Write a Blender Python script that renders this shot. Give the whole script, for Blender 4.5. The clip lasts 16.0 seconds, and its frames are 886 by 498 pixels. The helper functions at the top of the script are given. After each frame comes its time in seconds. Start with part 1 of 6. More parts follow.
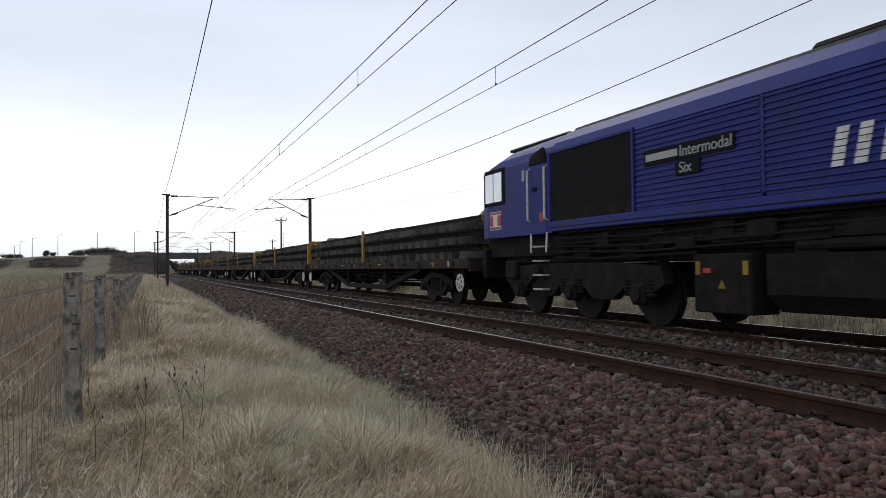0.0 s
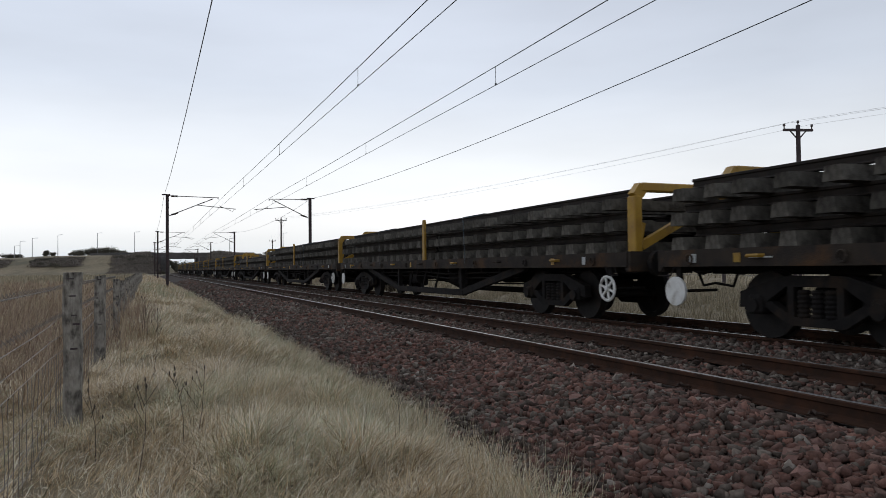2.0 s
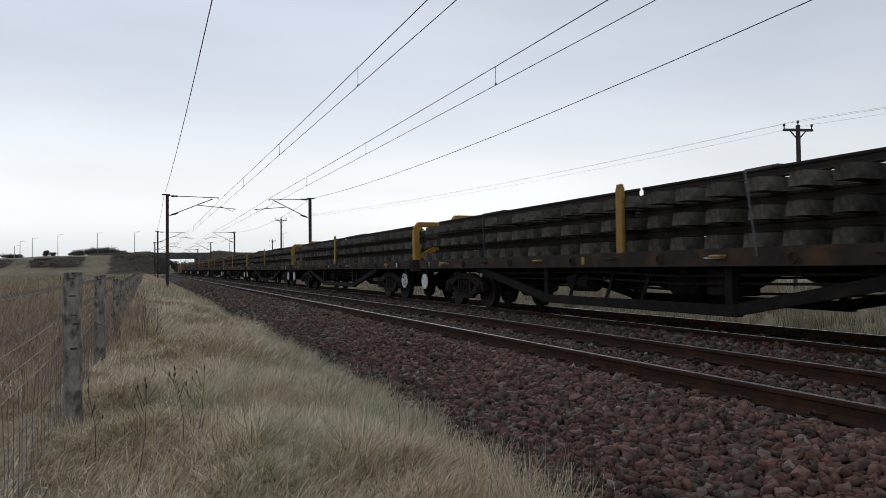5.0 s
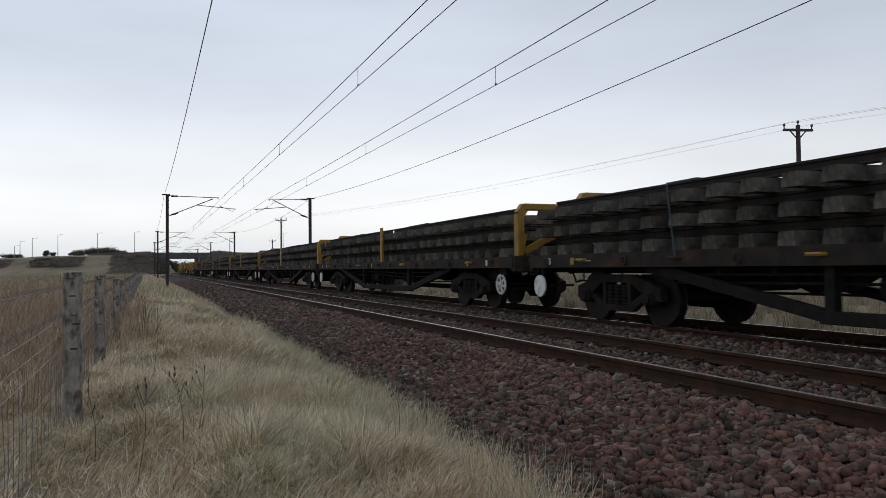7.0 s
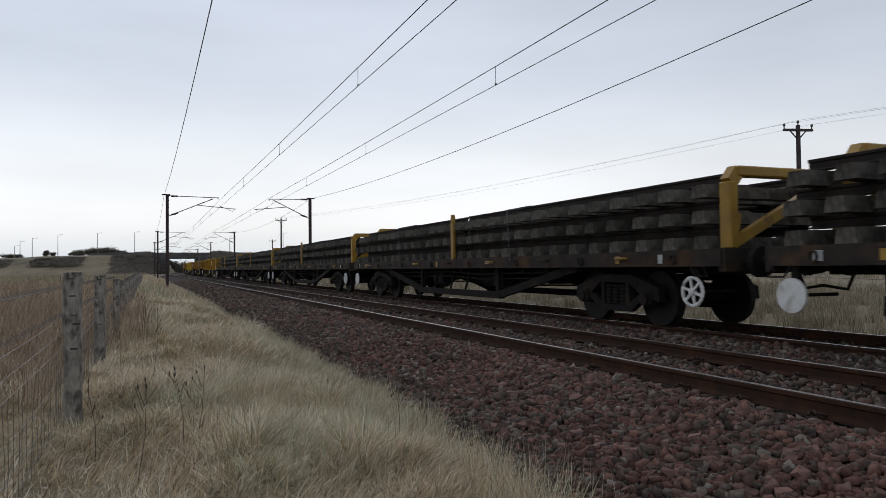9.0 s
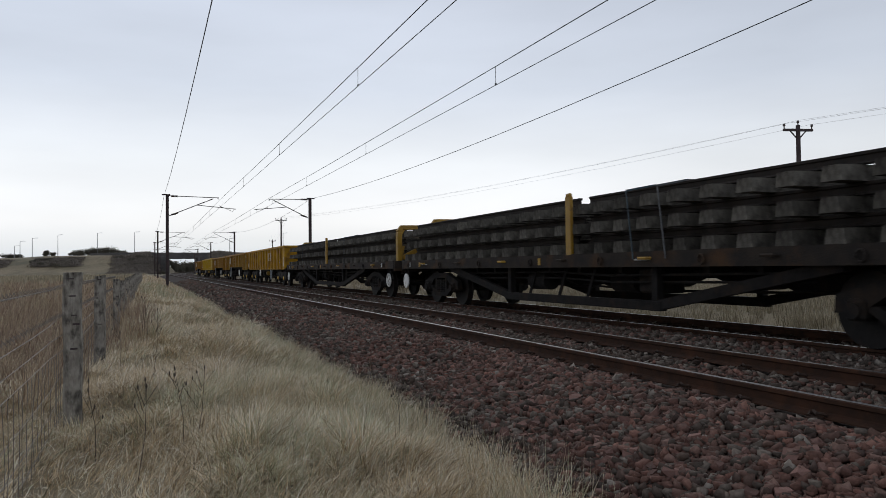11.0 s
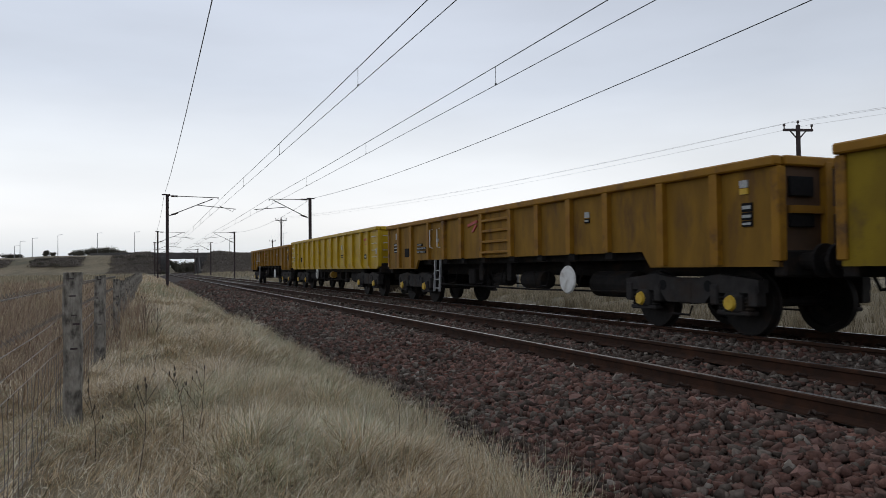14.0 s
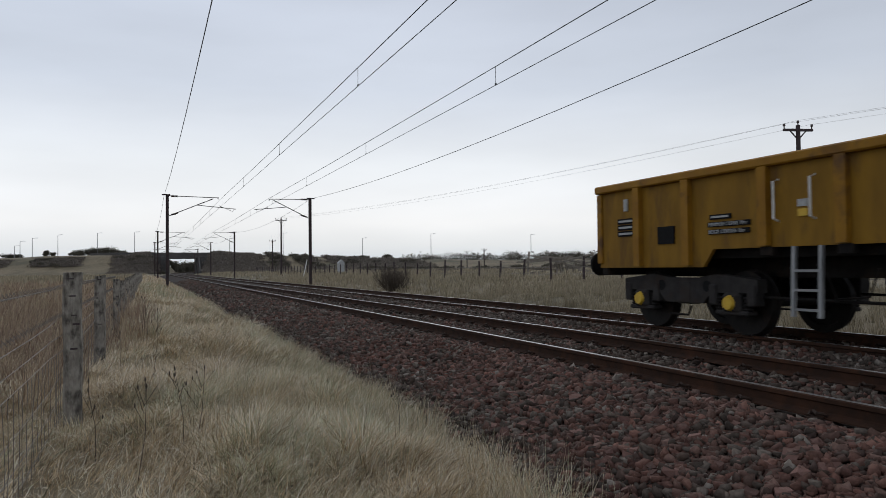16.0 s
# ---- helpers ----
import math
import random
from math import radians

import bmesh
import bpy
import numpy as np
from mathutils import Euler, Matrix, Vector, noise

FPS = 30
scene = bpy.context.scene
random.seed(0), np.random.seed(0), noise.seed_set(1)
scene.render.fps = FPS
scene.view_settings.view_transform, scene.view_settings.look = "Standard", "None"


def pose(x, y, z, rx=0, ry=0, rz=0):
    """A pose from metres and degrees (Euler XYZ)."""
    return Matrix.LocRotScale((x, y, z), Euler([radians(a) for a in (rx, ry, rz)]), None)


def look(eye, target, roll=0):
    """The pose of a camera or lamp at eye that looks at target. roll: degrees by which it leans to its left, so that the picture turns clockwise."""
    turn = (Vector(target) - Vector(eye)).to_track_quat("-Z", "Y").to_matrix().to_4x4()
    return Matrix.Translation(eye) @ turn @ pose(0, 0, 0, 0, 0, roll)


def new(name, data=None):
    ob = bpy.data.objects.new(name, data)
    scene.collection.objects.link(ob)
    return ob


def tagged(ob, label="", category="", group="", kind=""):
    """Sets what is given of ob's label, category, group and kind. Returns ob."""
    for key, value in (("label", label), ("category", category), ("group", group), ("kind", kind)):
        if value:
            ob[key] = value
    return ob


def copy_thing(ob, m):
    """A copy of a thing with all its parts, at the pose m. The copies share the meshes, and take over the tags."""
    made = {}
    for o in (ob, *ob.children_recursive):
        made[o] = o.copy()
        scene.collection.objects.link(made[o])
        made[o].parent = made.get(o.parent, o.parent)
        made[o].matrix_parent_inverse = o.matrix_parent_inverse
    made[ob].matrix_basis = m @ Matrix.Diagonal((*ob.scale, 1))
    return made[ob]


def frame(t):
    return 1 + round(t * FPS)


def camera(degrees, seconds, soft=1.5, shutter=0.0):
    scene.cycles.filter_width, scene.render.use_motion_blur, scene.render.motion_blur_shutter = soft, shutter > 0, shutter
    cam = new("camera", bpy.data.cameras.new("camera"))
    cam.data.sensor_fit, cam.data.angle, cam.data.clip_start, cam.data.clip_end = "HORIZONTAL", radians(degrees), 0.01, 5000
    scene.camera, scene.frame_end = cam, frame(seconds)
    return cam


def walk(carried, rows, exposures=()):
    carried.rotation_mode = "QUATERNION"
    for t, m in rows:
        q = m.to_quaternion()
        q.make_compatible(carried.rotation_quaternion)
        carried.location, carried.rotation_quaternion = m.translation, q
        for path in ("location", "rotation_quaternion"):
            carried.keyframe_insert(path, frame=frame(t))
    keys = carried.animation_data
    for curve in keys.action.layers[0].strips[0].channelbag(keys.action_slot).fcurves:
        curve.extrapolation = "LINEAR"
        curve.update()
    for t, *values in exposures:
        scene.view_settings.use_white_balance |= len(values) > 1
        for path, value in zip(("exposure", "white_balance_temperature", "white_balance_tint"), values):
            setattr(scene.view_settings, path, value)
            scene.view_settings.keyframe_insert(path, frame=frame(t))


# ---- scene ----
import itertools

# camera: stands still beside the line
cam = camera(63.34, 16.0, soft=0.75, shutter=0.05)
EYE = (0.0, 0.0, 1.017)
YAW, PITCH = radians(22.378), radians(1.472)
AIM = (EYE[0] + math.sin(YAW) * math.cos(PITCH), EYE[1] + math.cos(YAW) * math.cos(PITCH), EYE[2] + math.sin(PITCH))
walk(cam, [(0.0, look(EYE, AIM, -0.622)), (16.0, look(EYE, AIM, -0.622))], [(0.0, 0.02), (1.5, -0.1), (4.0, -0.2), (9.0, -0.22), (14.0, -0.23), (16.0, -0.3)])

# ---------------------------------------------------------------- light
SUN_EL, SUN_AZ = 38.0, 20.0
world = bpy.data.worlds.new("overcast_sky")
scene.world = world
world.use_nodes = True
wn, wl = world.node_tree.nodes, world.node_tree.links
wn.clear()
w_out = wn.new("ShaderNodeOutputWorld")
w_bg = wn.new("ShaderNodeBackground")
w_bg.inputs["Strength"].default_value = 1.0
w_sky = wn.new("ShaderNodeTexSky")
w_sky.sky_type = "NISHITA"
w_sky.sun_disc = False
w_sky.sun_elevation = radians(SUN_EL)
w_sky.sun_rotation = radians(SUN_AZ)
w_sc = wn.new("ShaderNodeVectorMath")
w_sc.operation = "SCALE"
w_sc.inputs["Scale"].default_value = 0.1
wl.new(w_sky.outputs[0], w_sc.inputs[0])
w_tc = wn.new("ShaderNodeTexCoord")
w_sep = wn.new("ShaderNodeSeparateXYZ")
wl.new(w_tc.outputs["Generated"], w_sep.inputs[0])
w_ramp = wn.new("ShaderNodeValToRGB")
els = w_ramp.color_ramp.elements
els[0].position, els[0].color = 0.0, (0.30, 0.29, 0.27, 1)
els[1].position, els[1].color = 1.0, (0.56, 0.59, 0.66, 1)
for pos, col in ((0.497, (0.30, 0.29, 0.27, 1)), (0.50, (0.74, 0.83, 0.92, 1)), (0.515, (0.98, 1.02, 1.06, 1)), (0.53, (1.13, 1.14, 1.16, 1)), (0.57, (1.05, 1.09, 1.14, 1)), (0.62, (0.82, 0.89, 1.01, 1)), (0.70, (0.71, 0.78, 0.92, 1)), (0.82, (0.65, 0.71, 0.82, 1))):
    e = els.new(pos)
    e.color = col
w_m = wn.new("ShaderNodeMath")
w_m.operation = "MULTIPLY_ADD"
w_m.inputs[1].default_value, w_m.inputs[2].default_value = 0.5, 0.5
wl.new(w_sep.outputs["Z"], w_m.inputs[0])
wl.new(w_m.outputs[0], w_ramp.inputs[0])
w_map = wn.new("ShaderNodeMapping")
w_map.inputs["Scale"].default_value = (1.2, 1.2, 5.0)
wl.new(w_tc.outputs["Generated"], w_map.inputs[0])
w_noise = wn.new("ShaderNodeTexNoise")
w_noise.inputs["Scale"].default_value = 1.6
w_noise.inputs["Detail"].default_value = 5.0
wl.new(w_map.outputs[0], w_noise.inputs[0])
w_r2 = wn.new("ShaderNodeMapRange")
w_r2.inputs[1].default_value, w_r2.inputs[2].default_value = 0.3, 0.7
w_r2.inputs[3].default_value, w_r2.inputs[4].default_value = 0.90, 1.06
wl.new(w_noise.outputs[0], w_r2.inputs[0])
w_mul = wn.new("ShaderNodeVectorMath")
w_mul.operation = "SCALE"
wl.new(w_ramp.outputs[0], w_mul.inputs[0])
wl.new(w_r2.outputs[0], w_mul.inputs["Scale"])
w_mix = wn.new("ShaderNodeMix")
w_mix.data_type = "RGBA"
w_mix.inputs[0].default_value = 0.95
wl.new(w_sc.outputs[0], w_mix.inputs[6])
w_dot = wn.new("ShaderNodeVectorMath")
w_dot.operation = "DOT_PRODUCT"
w_dot.inputs[1].default_value = (math.sin(radians(8)), math.cos(radians(8)), 0.0)
wl.new(w_tc.outputs["Generated"], w_dot.inputs[0])
w_r3 = wn.new("ShaderNodeMapRange")
w_r3.inputs[1].default_value, w_r3.inputs[2].default_value = 0.6, 0.92
w_r3.inputs[3].default_value, w_r3.inputs[4].default_value = 0.86, 1.0
wl.new(w_dot.outputs["Value"], w_r3.inputs[0])
w_side = wn.new("ShaderNodeVectorMath")
w_side.operation = "SCALE"
wl.new(w_mul.outputs[0], w_side.inputs[0])
wl.new(w_r3.outputs[0], w_side.inputs["Scale"])
wl.new(w_side.outputs[0], w_mix.inputs[7])
wl.new(w_mix.outputs[2], w_bg.inputs[0])
wl.new(w_bg.outputs[0], w_out.inputs[0])

sun = new("sun", bpy.data.lights.new("sun", "SUN"))
sun.data.energy = 0.5
sun.data.angle = radians(25)
sun.data.color = (1.0, 0.96, 0.9)
sun.matrix_world = look((math.sin(radians(SUN_AZ)) * 50, math.cos(radians(SUN_AZ)) * 50, 50 * math.tan(radians(SUN_EL))), (0, 0, 0))

# ---------------------------------------------------------------- materials


def mat(name, c1, c2, rough=0.8, metal=0.0, scale=6.0, fine=60.0, bump=0.15, c3=None, stain_scale=1.2, stain=0.5, rand="", amount=0.25, stretch=(1, 1, 1)):
    """Two colours in fine grain, a third in large stains, relief, and a change of value from piece to piece."""
    m = bpy.data.materials.new(name)
    m.use_nodes = True
    n, l = m.node_tree.nodes, m.node_tree.links
    b = n["Principled BSDF"]
    b.inputs["Roughness"].default_value, b.inputs["Metallic"].default_value = rough, metal
    tc = n.new("ShaderNodeTexCoord")
    mp = n.new("ShaderNodeMapping")
    mp.inputs["Scale"].default_value = stretch
    l.new(tc.outputs["Object"], mp.inputs[0])
    g = n.new("ShaderNodeTexNoise")
    g.inputs["Scale"].default_value, g.inputs["Detail"].default_value = scale, 6.0
    l.new(mp.outputs[0], g.inputs[0])
    r = n.new("ShaderNodeMapRange")
    r.inputs[1].default_value, r.inputs[2].default_value = 0.35, 0.65
    l.new(g.outputs[0], r.inputs[0])
    mx = n.new("ShaderNodeMix")
    mx.data_type = "RGBA"
    l.new(r.outputs[0], mx.inputs[0])
    mx.inputs[6].default_value, mx.inputs[7].default_value = (*c1, 1), (*c2, 1)
    col = mx.outputs[2]
    if c3:
        s = n.new("ShaderNodeTexNoise")
        s.inputs["Scale"].default_value, s.inputs["Detail"].default_value = stain_scale, 7.0
        s.inputs["Roughness"].default_value = 0.65
        l.new(mp.outputs[0], s.inputs[0])
        r2 = n.new("ShaderNodeMapRange")
        r2.inputs[1].default_value, r2.inputs[2].default_value = 0.62 - 0.22 * stain, 0.78 - 0.2 * stain
        l.new(s.outputs[0], r2.inputs[0])
        m2 = n.new("ShaderNodeMix")
        m2.data_type = "RGBA"
        l.new(r2.outputs[0], m2.inputs[0])
        l.new(col, m2.inputs[6])
        m2.inputs[7].default_value = (*c3, 1)
        col = m2.outputs[2]
    if rand:
        if rand == "island":
            src = n.new("ShaderNodeNewGeometry").outputs["Random Per Island"]
        else:
            src = n.new("ShaderNodeObjectInfo").outputs["Random"]
        r3 = n.new("ShaderNodeMapRange")
        r3.inputs[3].default_value, r3.inputs[4].default_value = 1 - amount, 1 + amount
        l.new(src, r3.inputs[0])
        hs = n.new("ShaderNodeHueSaturation")
        l.new(r3.outputs[0], hs.inputs["Value"])
        l.new(col, hs.inputs["Color"])
        col = hs.outputs[0]
    l.new(col, b.inputs["Base Color"])
    if bump:
        f = n.new("ShaderNodeTexNoise")
        f.inputs["Scale"].default_value, f.inputs["Detail"].default_value = fine, 4.0
        l.new(mp.outputs[0], f.inputs[0])
        bp = n.new("ShaderNodeBump")
        bp.inputs["Strength"].default_value, bp.inputs["Distance"].default_value = bump, 0.02
        l.new(f.outputs[0], bp.inputs["Height"])
        l.new(bp.outputs[0], b.inputs["Normal"])
    return m


def island_ramp(m, cols):
    """Colours the loose pieces of a mesh one by one from a row of colours."""
    n, l = m.node_tree.nodes, m.node_tree.links
    b = n["Principled BSDF"]
    g = n.new("ShaderNodeNewGeometry")
    ramp = n.new("ShaderNodeValToRGB")
    e = ramp.color_ramp.elements
    e[0].position, e[0].color = 0.0, (*cols[0], 1)
    e[1].position, e[1].color = 1.0, (*cols[-1], 1)
    for i, c in enumerate(cols[1:-1]):
        k = e.new((i + 1) / (len(cols) - 1))
        k.color = (*c, 1)
    l.new(g.outputs["Random Per Island"], ramp.inputs[0])
    old = b.inputs["Base Color"].links[0].from_socket
    mx = n.new("ShaderNodeMix")
    mx.data_type = "RGBA"
    mx.blend_type = "MULTIPLY"
    mx.inputs[0].default_value = 1.0
    l.new(old, mx.inputs[6])
    l.new(ramp.outputs[0], mx.inputs[7])
    l.new(mx.outputs[2], b.inputs["Base Color"])
    return m


W1 = (0.95, 0.95, 0.95)
M_ground = mat("dry_ground", (0.17, 0.135, 0.085), (0.25, 0.205, 0.13), 0.95, scale=1.5, fine=14, bump=0.5, c3=(0.10, 0.09, 0.055), stain_scale=0.05, stain=0.9)
M_grass = island_ramp(mat("straw_grass", W1, (0.80, 0.80, 0.80), 0.75, scale=3, bump=0, c3=(0.84, 0.80, 0.66), stain_scale=0.8, stain=0.35), [(0.92, 0.73, 0.475), (0.47, 0.35, 0.21), (0.99, 0.88, 0.66), (0.12, 0.08, 0.04), (0.78, 0.60, 0.37), (0.31, 0.22, 0.125), (0.99, 0.93, 0.77), (0.62, 0.45, 0.265)])
M_reed = island_ramp(mat("brown_reed", W1, (0.7, 0.7, 0.7), 0.85, scale=2, bump=0, c3=(1.0, 1.05, 0.95), stain_scale=0.5, stain=0.6), [(0.27, 0.16, 0.11), (0.48, 0.37, 0.25), (0.14, 0.085, 0.06), (0.66, 0.54, 0.39), (0.22, 0.13, 0.095), (0.56, 0.44, 0.30), (0.34, 0.22, 0.15)])
M_stalk = island_ramp(mat("dead_weed_stalk", W1, (0.75, 0.75, 0.75), 0.9, scale=2, bump=0), [(0.20, 0.125, 0.095), (0.36, 0.26, 0.18), (0.12, 0.078, 0.062), (0.48, 0.37, 0.26), (0.26, 0.165, 0.12)])
M_verge = island_ramp(mat("verge_grass", W1, (0.75, 0.75, 0.75), 0.85, scale=1, bump=0), [(0.437, 0.365, 0.244), (0.270, 0.224, 0.142), (0.541, 0.467, 0.332), (0.166, 0.137, 0.083)])
M_stone = island_ramp(mat("ballast_stone", W1, (0.62, 0.62, 0.62), 0.85, scale=30, fine=120, bump=0.25), [(0.207, 0.099, 0.076), (0.087, 0.062, 0.050), (0.256, 0.130, 0.099), (0.060, 0.041, 0.034), (0.163, 0.085, 0.065), (0.114, 0.059, 0.047), (0.229, 0.140, 0.113), (0.074, 0.050, 0.042)])
M_stonegrey = island_ramp(mat("old_ballast_stone", W1, (0.62, 0.62, 0.62), 0.88, scale=30, fine=120, bump=0.25), [(0.127, 0.100, 0.081), (0.062, 0.048, 0.039), (0.166, 0.136, 0.112), (0.048, 0.037, 0.030), (0.106, 0.078, 0.063), (0.084, 0.063, 0.051), (0.268, 0.235, 0.200), (0.113, 0.076, 0.059)])
M_stone1 = mat("ballast_stone_single", (0.185, 0.095, 0.077), (0.115, 0.076, 0.065), 0.85, scale=30, fine=120, bump=0.25, rand="object", amount=0.45)
M_bed = mat("ballast_bed", (0.062, 0.048, 0.042), (0.020, 0.016, 0.0145), 0.95, scale=22, fine=50, bump=0.9, c3=(0.06, 0.04, 0.034), stain_scale=0.6)
M_railsteel = mat("rusty_rail", (0.046, 0.021, 0.012), (0.028, 0.015, 0.010), 0.85, 0.0, scale=9, fine=80, bump=0.2, c3=(0.066, 0.028, 0.015), stain_scale=3)
M_railhead = mat("worn_rail_head", (0.34, 0.34, 0.35), (0.24, 0.235, 0.235), 0.36, 0.9, scale=4, fine=40, bump=0.02)
M_sleeper = mat("track_concrete", (0.13, 0.115, 0.10), (0.085, 0.075, 0.066), 0.9, scale=14, fine=90, bump=0.3, c3=(0.06, 0.048, 0.042), stain_scale=3)
M_clip = mat("spring_clip_steel", (0.05, 0.03, 0.022), (0.03, 0.021, 0.017), 0.85, 0.0, scale=30, bump=0.1)
M_post = mat("weathered_post_wood", (0.33, 0.305, 0.265), (0.20, 0.18, 0.155), 0.9, scale=14, fine=50, bump=0.7, c3=(0.03, 0.026, 0.022), stain_scale=5, stain=0.75, stretch=(2.2, 2.2, 0.9))
M_wire = mat("galvanised_wire", (0.22, 0.20, 0.18), (0.10, 0.085, 0.072), 0.6, 0.3, scale=20, bump=0)
M_mast = mat("mast_steel", (0.075, 0.05, 0.052), (0.045, 0.035, 0.036), 0.7, 0.2, scale=4, fine=40, bump=0.1, c3=(0.10, 0.055, 0.045), stain_scale=1.5)
M_cable = mat("overhead_copper", (0.045, 0.045, 0.045), (0.03, 0.03, 0.03), 0.6, 0.3, scale=10, bump=0)
M_insul = mat("insulator_porcelain", (0.06, 0.03, 0.025), (0.04, 0.025, 0.02), 0.3, scale=10, bump=0)
M_pole = mat("telegraph_pole_wood", (0.06, 0.042, 0.045), (0.04, 0.03, 0.03), 0.9, scale=5, fine=30, bump=0.3, stretch=(3, 3, 0.4))
M_concrete = mat("bridge_concrete", (0.115, 0.108, 0.104), (0.08, 0.077, 0.075), 0.9, scale=0.8, fine=8, bump=0.2, c3=(0.08, 0.08, 0.075), stain_scale=0.3)
M_bush = island_ramp(mat("dark_scrub", W1, (0.8, 0.8, 0.8), 0.9, scale=1, bump=0), [(0.085, 0.08, 0.056), (0.115, 0.10, 0.072), (0.07, 0.07, 0.05), (0.13, 0.11, 0.08)])
# brown scrub, paler than M_bush: distance haze is mixed into its colours
M_scrub = island_ramp(mat("hazy_brown_scrub", W1, (0.85, 0.85, 0.85), 0.9, scale=0.2, bump=0), [(0.185, 0.16, 0.135), (0.215, 0.185, 0.155), (0.155, 0.133, 0.115), (0.24, 0.205, 0.165)])
M_tussock = island_ramp(mat("grey_green_grass", W1, (0.78, 0.78, 0.78), 0.75, scale=3, bump=0), [(0.63, 0.60, 0.40), (0.34, 0.345, 0.19), (0.80, 0.74, 0.54), (0.15, 0.15, 0.075), (0.52, 0.51, 0.32), (0.86, 0.80, 0.60)])
M_jna2 = mat("olive_yellow_paint", (0.25, 0.172, 0.009), (0.195, 0.128, 0.009), 0.65, scale=2.2, fine=40, bump=0.15, c3=(0.11, 0.065, 0.02), stain_scale=1.3, stain=0.4)
M_jnaend = mat("rusty_end_plate", (0.085, 0.045, 0.022), (0.055, 0.032, 0.018), 0.8, scale=3, fine=40, bump=0.2, c3=(0.13, 0.07, 0.025), stain_scale=1.5, stain=0.4)
M_twig = mat("bare_twig", (0.10, 0.075, 0.055), (0.06, 0.05, 0.04), 0.9, scale=20, bump=0)
M_lamp = mat("lamp_post_metal", (0.30, 0.31, 0.32), (0.24, 0.25, 0.26), 0.5, 0.5, scale=4, bump=0)
# grime, with the base lowered further to put deep shadow into the colour
M_under = mat("underframe_grime_shade", (0.016, 0.014, 0.013), (0.009, 0.008, 0.008), 0.9, 0.0, scale=6, fine=40, bump=0.25, c3=(0.028, 0.019, 0.013), stain_scale=2.5)
M_wheel = mat("dark_wheel", (0.018, 0.016, 0.015), (0.011, 0.010, 0.010), 0.7, 0.2, scale=9, bump=0.1, c3=(0.03, 0.02, 0.015), stain_scale=4)
M_tread = mat("wheel_tread", (0.32, 0.31, 0.30), (0.26, 0.25, 0.25), 0.35, 0.9, scale=5, bump=0)
M_flat = mat("rusty_solebar", (0.038, 0.029, 0.022), (0.023, 0.019, 0.017), 0.8, 0.1, scale=4, fine=40, bump=0.3, c3=(0.075, 0.04, 0.02), stain_scale=1.6, stain=0.45, rand="object", amount=0.2)
M_load = mat("old_load_concrete", (0.125, 0.116, 0.098), (0.066, 0.060, 0.052), 0.92, scale=9, fine=60, bump=0.4, c3=(0.03, 0.025, 0.021), stain_scale=3, stain=0.5, rand="object", amount=0.35)
M_loadrail = mat("old_load_rail", (0.03, 0.023, 0.019), (0.02, 0.017, 0.015), 0.8, 0.1, scale=6, bump=0.1)
M_yframe = mat("yellow_frame_paint", (0.33, 0.19, 0.012), (0.25, 0.135, 0.011), 0.55, scale=4, fine=50, bump=0.1, c3=(0.13, 0.065, 0.02), stain_scale=3, stain=0.4, rand="object", amount=0.15)
M_white = mat("white_paint", (0.72, 0.72, 0.70), (0.58, 0.57, 0.54), 0.5, scale=8, bump=0.05, c3=(0.35, 0.32, 0.28), stain_scale=6, stain=0.3)
M_label = mat("label_plate", (0.45, 0.46, 0.46), (0.30, 0.31, 0.31), 0.6, scale=40, bump=0)
M_black = mat("black_panel", (0.009, 0.009, 0.010), (0.006, 0.006, 0.007), 0.85, scale=20, bump=0.05)
M_mla = mat("yellow_wagon_paint", (0.41, 0.225, 0.009), (0.33, 0.172, 0.009), 0.6, scale=2.5, fine=40, bump=0.1, c3=(0.19, 0.095, 0.018), stain_scale=2.4, stain=0.6, stretch=(1, 1, 0.7))
M_mlab = mat("bright_yellow_wagon_paint", (0.48, 0.315, 0.012), (0.41, 0.26, 0.011), 0.45, scale=2.5, fine=40, bump=0.08, c3=(0.26, 0.16, 0.02), stain_scale=1.6, stain=0.22)
M_jna = mat("rusty_ochre_paint", (0.265, 0.142, 0.016), (0.195, 0.102, 0.014), 0.7, scale=2.2, fine=40, bump=0.2, c3=(0.13, 0.068, 0.02), stain_scale=1.6, stain=0.5, stretch=(1, 1.6, 0.5))
M_jnarib = mat("ochre_rib_paint", (0.30, 0.15, 0.013), (0.24, 0.115, 0.012), 0.6, scale=3, fine=40, bump=0.1, c3=(0.11, 0.055, 0.02), stain_scale=2, stain=0.35)
M_inside = mat("rusty_wagon_interior", (0.12, 0.07, 0.045), (0.07, 0.045, 0.035), 0.9, scale=3, bump=0.3)
M_cap = mat("yellow_axle_cap", (0.62, 0.40, 0.03), (0.52, 0.32, 0.02), 0.5, scale=10, bump=0)
M_bogie = mat("grey_bogie_casting", (0.040, 0.037, 0.036), (0.025, 0.023, 0.0225), 0.85, 0.0, scale=6, fine=40, bump=0.2, c3=(0.036, 0.026, 0.021), stain_scale=2.5)
M_blue = mat("blue_loco_paint", (0.027, 0.037, 0.205), (0.022, 0.030, 0.17), 0.55, scale=2, fine=50, bump=0.03, c3=(0.028, 0.033, 0.13), stain_scale=1.2, stain=0.5)
M_roof = mat("dirty_loco_roof", (0.075, 0.075, 0.08), (0.045, 0.045, 0.048), 0.8, scale=3, fine=30, bump=0.1, c3=(0.03, 0.03, 0.03), stain_scale=1.5)
M_red = mat("red_paint", (0.42, 0.03, 0.03), (0.35, 0.025, 0.025), 0.5, scale=8, bump=0)
